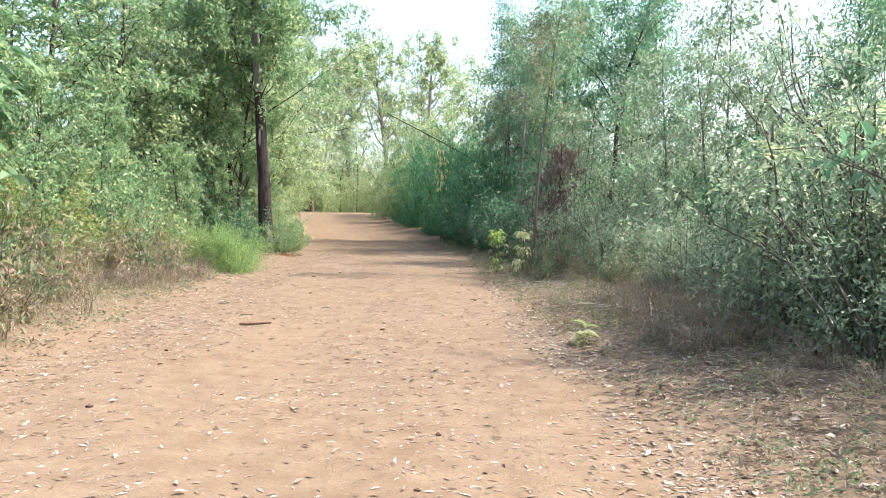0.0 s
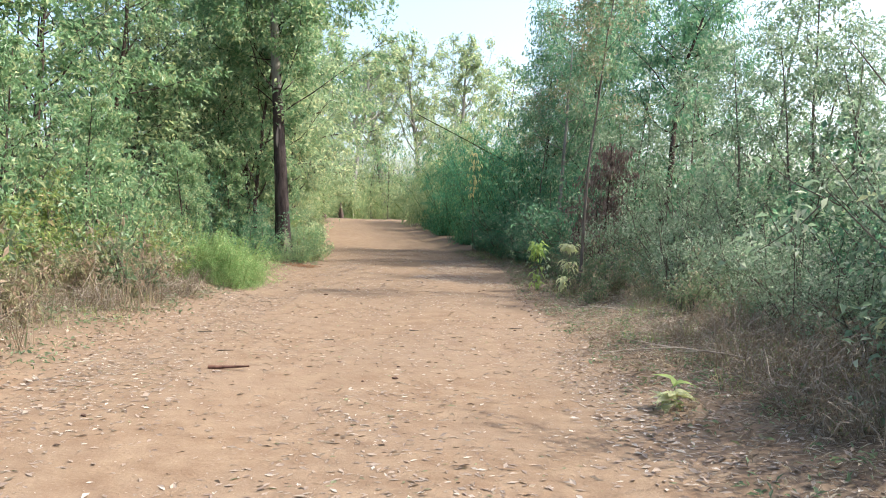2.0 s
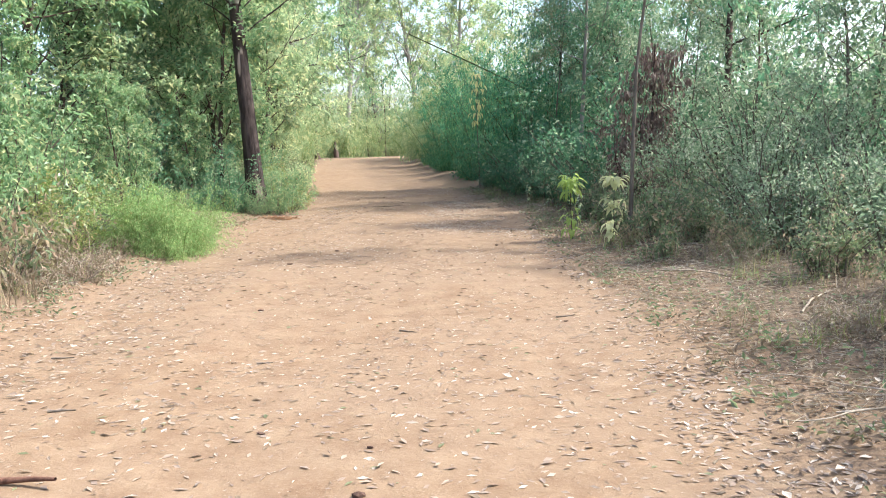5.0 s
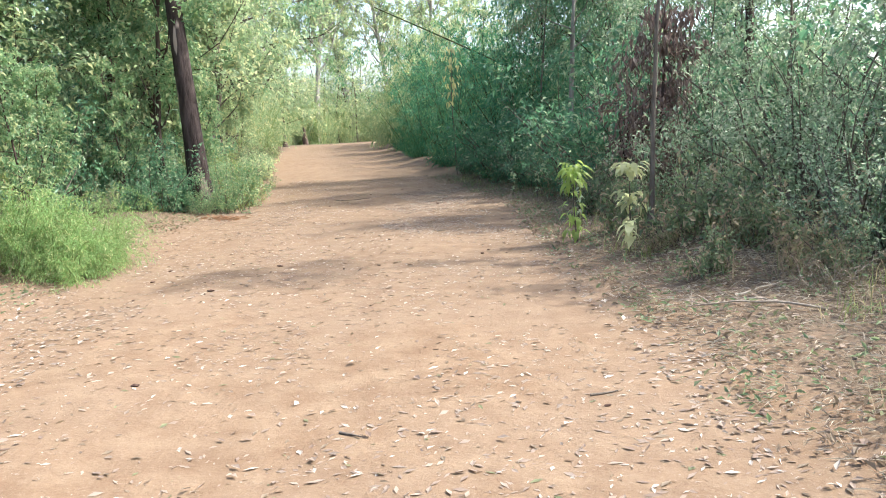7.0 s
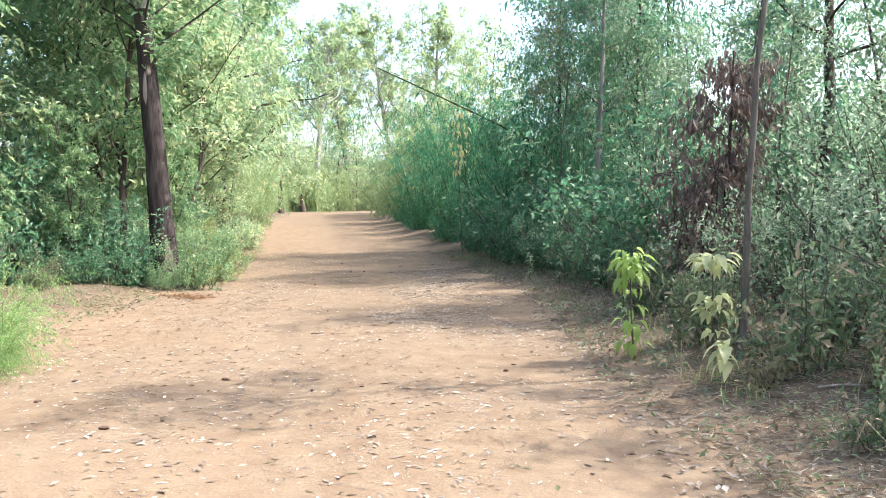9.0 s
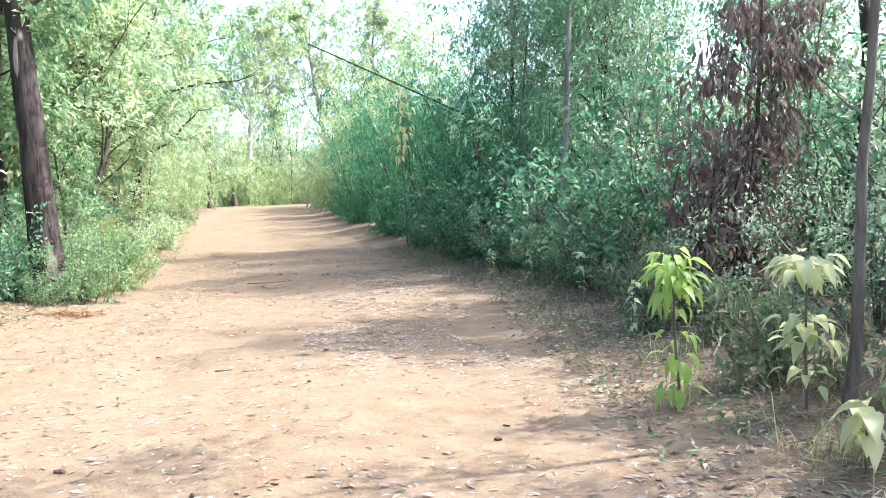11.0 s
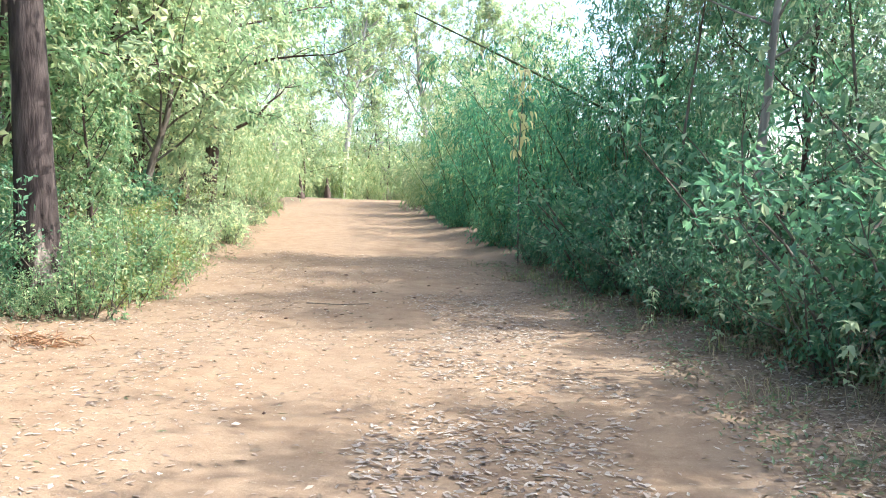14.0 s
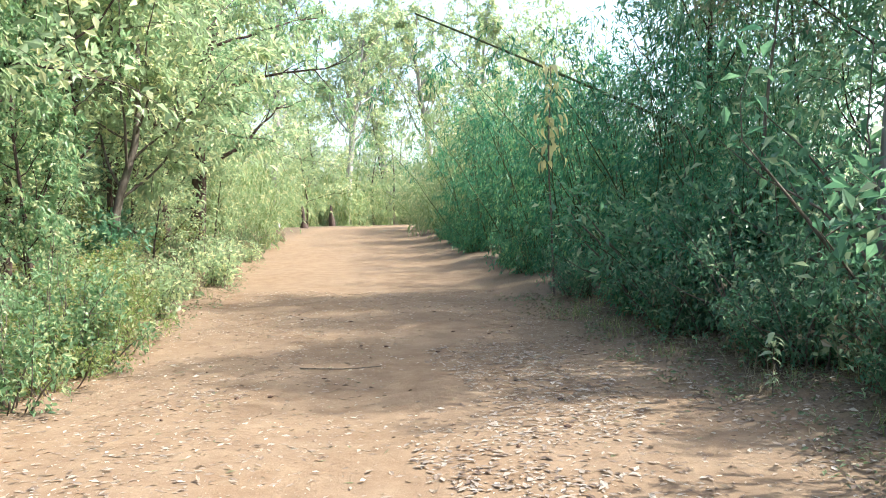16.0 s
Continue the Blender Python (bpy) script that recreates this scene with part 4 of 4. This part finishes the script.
dark = tree("dark_trunk_tree", "dark crooked tree in the thicket", 104, 8.5, 0.11, 0.45, 14, 2.2, 8, 40, 0.16, 0.06, M_SHADEDLEAF, M_BARK, bend=0.3)
dark.matrix_basis = put(4.7, 24.8)
multi = tree("multi_stemmed_tree", "low-forked tree with reddish limbs and sunlit leaves", 105, 7.0, 0.10, 0.28, 18, 3.0, 9, 56, 0.19, 0.08, M_SUNLEAF, M_TWIG, bend=0.3, lift=1.2, lean=(0.12, 0))
multi.matrix_basis = put(-8.3, 37.6)
ivy = shrub("climber", "dark green climber round a tree's foot", 106, 1.9, 0.9, 16, 120, 0.13, 0.08, M_SHADEDLEAF, M_TWIG, category="climber")
ivy.matrix_basis = put(-8.25, 37.5)
old = tree("old_tree", "old dark thick-trunked crooked tree", 107, 9.5, 0.26, 0.3, 14, 3.6, 9, 56, 0.2, 0.08, M_BROAD, M_BARK, bend=0.3)
old.matrix_basis = put(-9.9, 46.8)
second = tree("forked_tree", "slender forked brown tree behind the verge", 108, 9.0, 0.085, 0.22, 16, 2.4, 8, 46, 0.18, 0.07, M_BROAD, M_BARK, lift=1.6, bend=0.2)
second.matrix_basis = put(-7.7, 31.0)
euc = tree("pale_trunk_tree", "tall pale-trunked tree with airy crown", 109, 19.0, 0.36, 0.40, 22, 5.2, 9, 32, 0.36, 0.14, M_SUNLEAF, M_PALEBARK, lift=1.4, bend=0.3, lean=(0.12, 0))
euc.matrix_basis = put(-13.7, 92)


def snag(name, label, x, y, height, r, seed):
    """A broken dead trunk, ragged at the top."""
    g = rng_of(seed)
    line = bough(g, (0, 0, -0.1), (0, 0, 1), height, r, r * 0.12, 0.15, 0, 9)
    line[1][:] *= g.uniform(0.8, 1.2, 9)
    ob = new(name, tubes(name, [line], M_BARK, 9))
    ob.location = (x, y, ground_z(x, y))
    return tagged(ob, label, "stump")


snag("dead_stump", "dark pointed dead stump at the road's far edge", -13.4, 76, 1.8, 0.24, 111)
snag("dead_stump", "broad dark leaning stump under pale foliage", -13.7, 87, 1.7, 0.36, 112)


def leaning_culm():
    a, b = np.array([8.1, 37.5, 0.2]), np.array([-2.9, 42.1, 6.45])
    s = np.linspace(0, 1, 60)[:, None]
    pts = a + (b - a) * s + np.array([0, 0, 0.12]) * np.sin(math.pi * s)
    rad = np.linspace(0.05, 0.02, 60) * np.where(np.arange(60) % 3 == 0, 1.22, 1.0)
    ob = new("leaning_bamboo_culm", tubes("leaning_bamboo_culm", [(pts, rad)], M_CULM, 8))
    tagged(ob, "long bare bamboo culm leaning out over the road", "bamboo")


leaning_culm()


def lying_branch(name, label, x, y, long, r, turn, seed, twigs=0, mat=None, lift=0.0):
    g = rng_of(seed)
    b = bough(g, (0, 0, 0), (1, 0, lift), long, r, r * 0.45, 0.18, -2 * lift, 9)
    b[0][:, 2] = np.abs(b[0][:, 2]) * (1.0 if twigs else 0.3)
    root = thing(name, label, "branch" if twigs else "stick", "", x, y, ground_z(x, y) + r * 0.8)
    root.rotation_euler = (0, 0, radians(turn))
    part("stem", tubes("stem", [b], mat or M_TWIG, 7), root)
    for k in range(twigs):
        p, d = along_line(b, g, 1, 0.2)
        w = d[0] + g.normal(0, 0.5, 3)
        w[2] = abs(w[2]) * 0.7
        part("twig", tubes("twig", [bough(g, p[0], w, long * g.uniform(0.2, 0.5), r * 0.5, r * 0.15, 0.3, -0.4, 6)], mat or M_TWIG, 5), root)
    return root


lying_branch("stick", "dark reddish-brown stick lying on the road", -2.62, 10.8, 0.44, 0.021, -3, 121, 0, M_REDBARK)
lying_branch("stick", "thin bare twig lying across the road", -3.35, 31.75, 0.95, 0.010, -4, 122, 0, M_TWIG)
for k, (x, y, l, a) in enumerate([(2.0, 16.6, 1.6, 20), (2.4, 15.8, 1.4, 150), (2.1, 17.4, 1.3, -30), (2.9, 10.6, 2.2, 170), (2.6, 12.4, 1.8, 15), (3.1, 8.6, 1.8, 120), (2.0, 22.0, 1.2, 60), (2.3, 19.0, 1.6, -10), (1.9, 27.4, 1.5, 80), (2.4, 13.8, 1.7, 60)]):
    lying_branch("dead_branch", "pale dry dead branch lying on the verge", x, y, l * 0.7, 0.011, a, 130 + k, 5, M_DEADWOOD, 0.25)


def heap(x, y, count, seed):
    r = rng_of(seed)
    p = np.stack([x + r.normal(0, 0.22, count), y + r.normal(0, 0.14, count), np.zeros(count)], 1)
    p[:, 2] = [ground_z(a, b) + 0.01 + 0.04 * r.uniform() for a, b in p[:, :2]]
    a = r.uniform(0, 2 * np.pi, count)
    w = np.stack([np.cos(a), np.sin(a), r.normal(0.1, 0.15, count)], 1)
    tagged(new("dry_fern_heap", leaves("dry_fern_heap", p, w, r, 0.14, 0.02, M_ORANGEDRY, 0.2, 0.1)), "orange-brown heap of dry fern on the road", "litter", kind="stuff")


heap(-5.2, 28.0, 240, 141)


# tall airy trees over the far road
for k, (x, y, s) in enumerate([(-16.0, 78, 1.0), (-10.6, 101, 1.0), (-6.4, 105, 1.15), (-3.4, 112, 1.2)]):
    copy_thing(euc, put(x, y, 70 * k + 30, s))


# ---- clods and bark chips on the road ----
def clod_mesh(name, size, seed):
    r = rng_of(seed)
    bm = bmesh.new()
    bmesh.ops.create_icosphere(bm, subdivisions=1, radius=size)
    for v in bm.verts:
        v.co *= r.uniform(0.7, 1.2)
        v.co.z *= 0.55
    me = bpy.data.meshes.new(name)
    bm.to_mesh(me)
    bm.free()
    me.materials.append(M_CLOD)
    return me


M_CLOD = bark_material("dark_clod", (0.045, 0.026, 0.02), (0.12, 0.07, 0.05), 20.0)
clods = [clod_mesh("clod", 0.022, 151), clod_mesh("clod", 0.03, 152), clod_mesh("clod", 0.016, 153)]
r = rng_of(154)
for k in range(44):
    y = r.uniform(3.5, 36)
    x = edge_left(y) + 0.4 + (edge_right(y) - edge_left(y) - 0.8) * r.uniform()
    ob = new("clod", clods[k % 3])
    ob.matrix_basis = pose(x, y, ground_z(x, y) + 0.006, 0, 0, r.uniform(0, 360)) @ Matrix.Diagonal((r.uniform(0.7, 1.9), r.uniform(0.7, 1.2), r.uniform(0.7, 1.1), 1))
    tagged(ob, "small dark clod of earth on the road", "clod", "clods on the road")
for k, (x, y, l, a) in enumerate([(-0.55, 23.4, 0.16, 5), (-2.2, 23.3, 0.2, -10), (-0.9, 14.2, 0.2, -35), (-2.9, 12.0, 0.22, 5), (-3.6, 13.4, 0.24, -8), (-1.9, 13.2, 0.15, 4), (0.5, 14.6, 0.22, 5)]):
    lying_branch("bark_chip", "short curled chip of brown bark on the road", x, y, l * 0.8, 0.009, a, 160 + k, 0, M_TWIG)
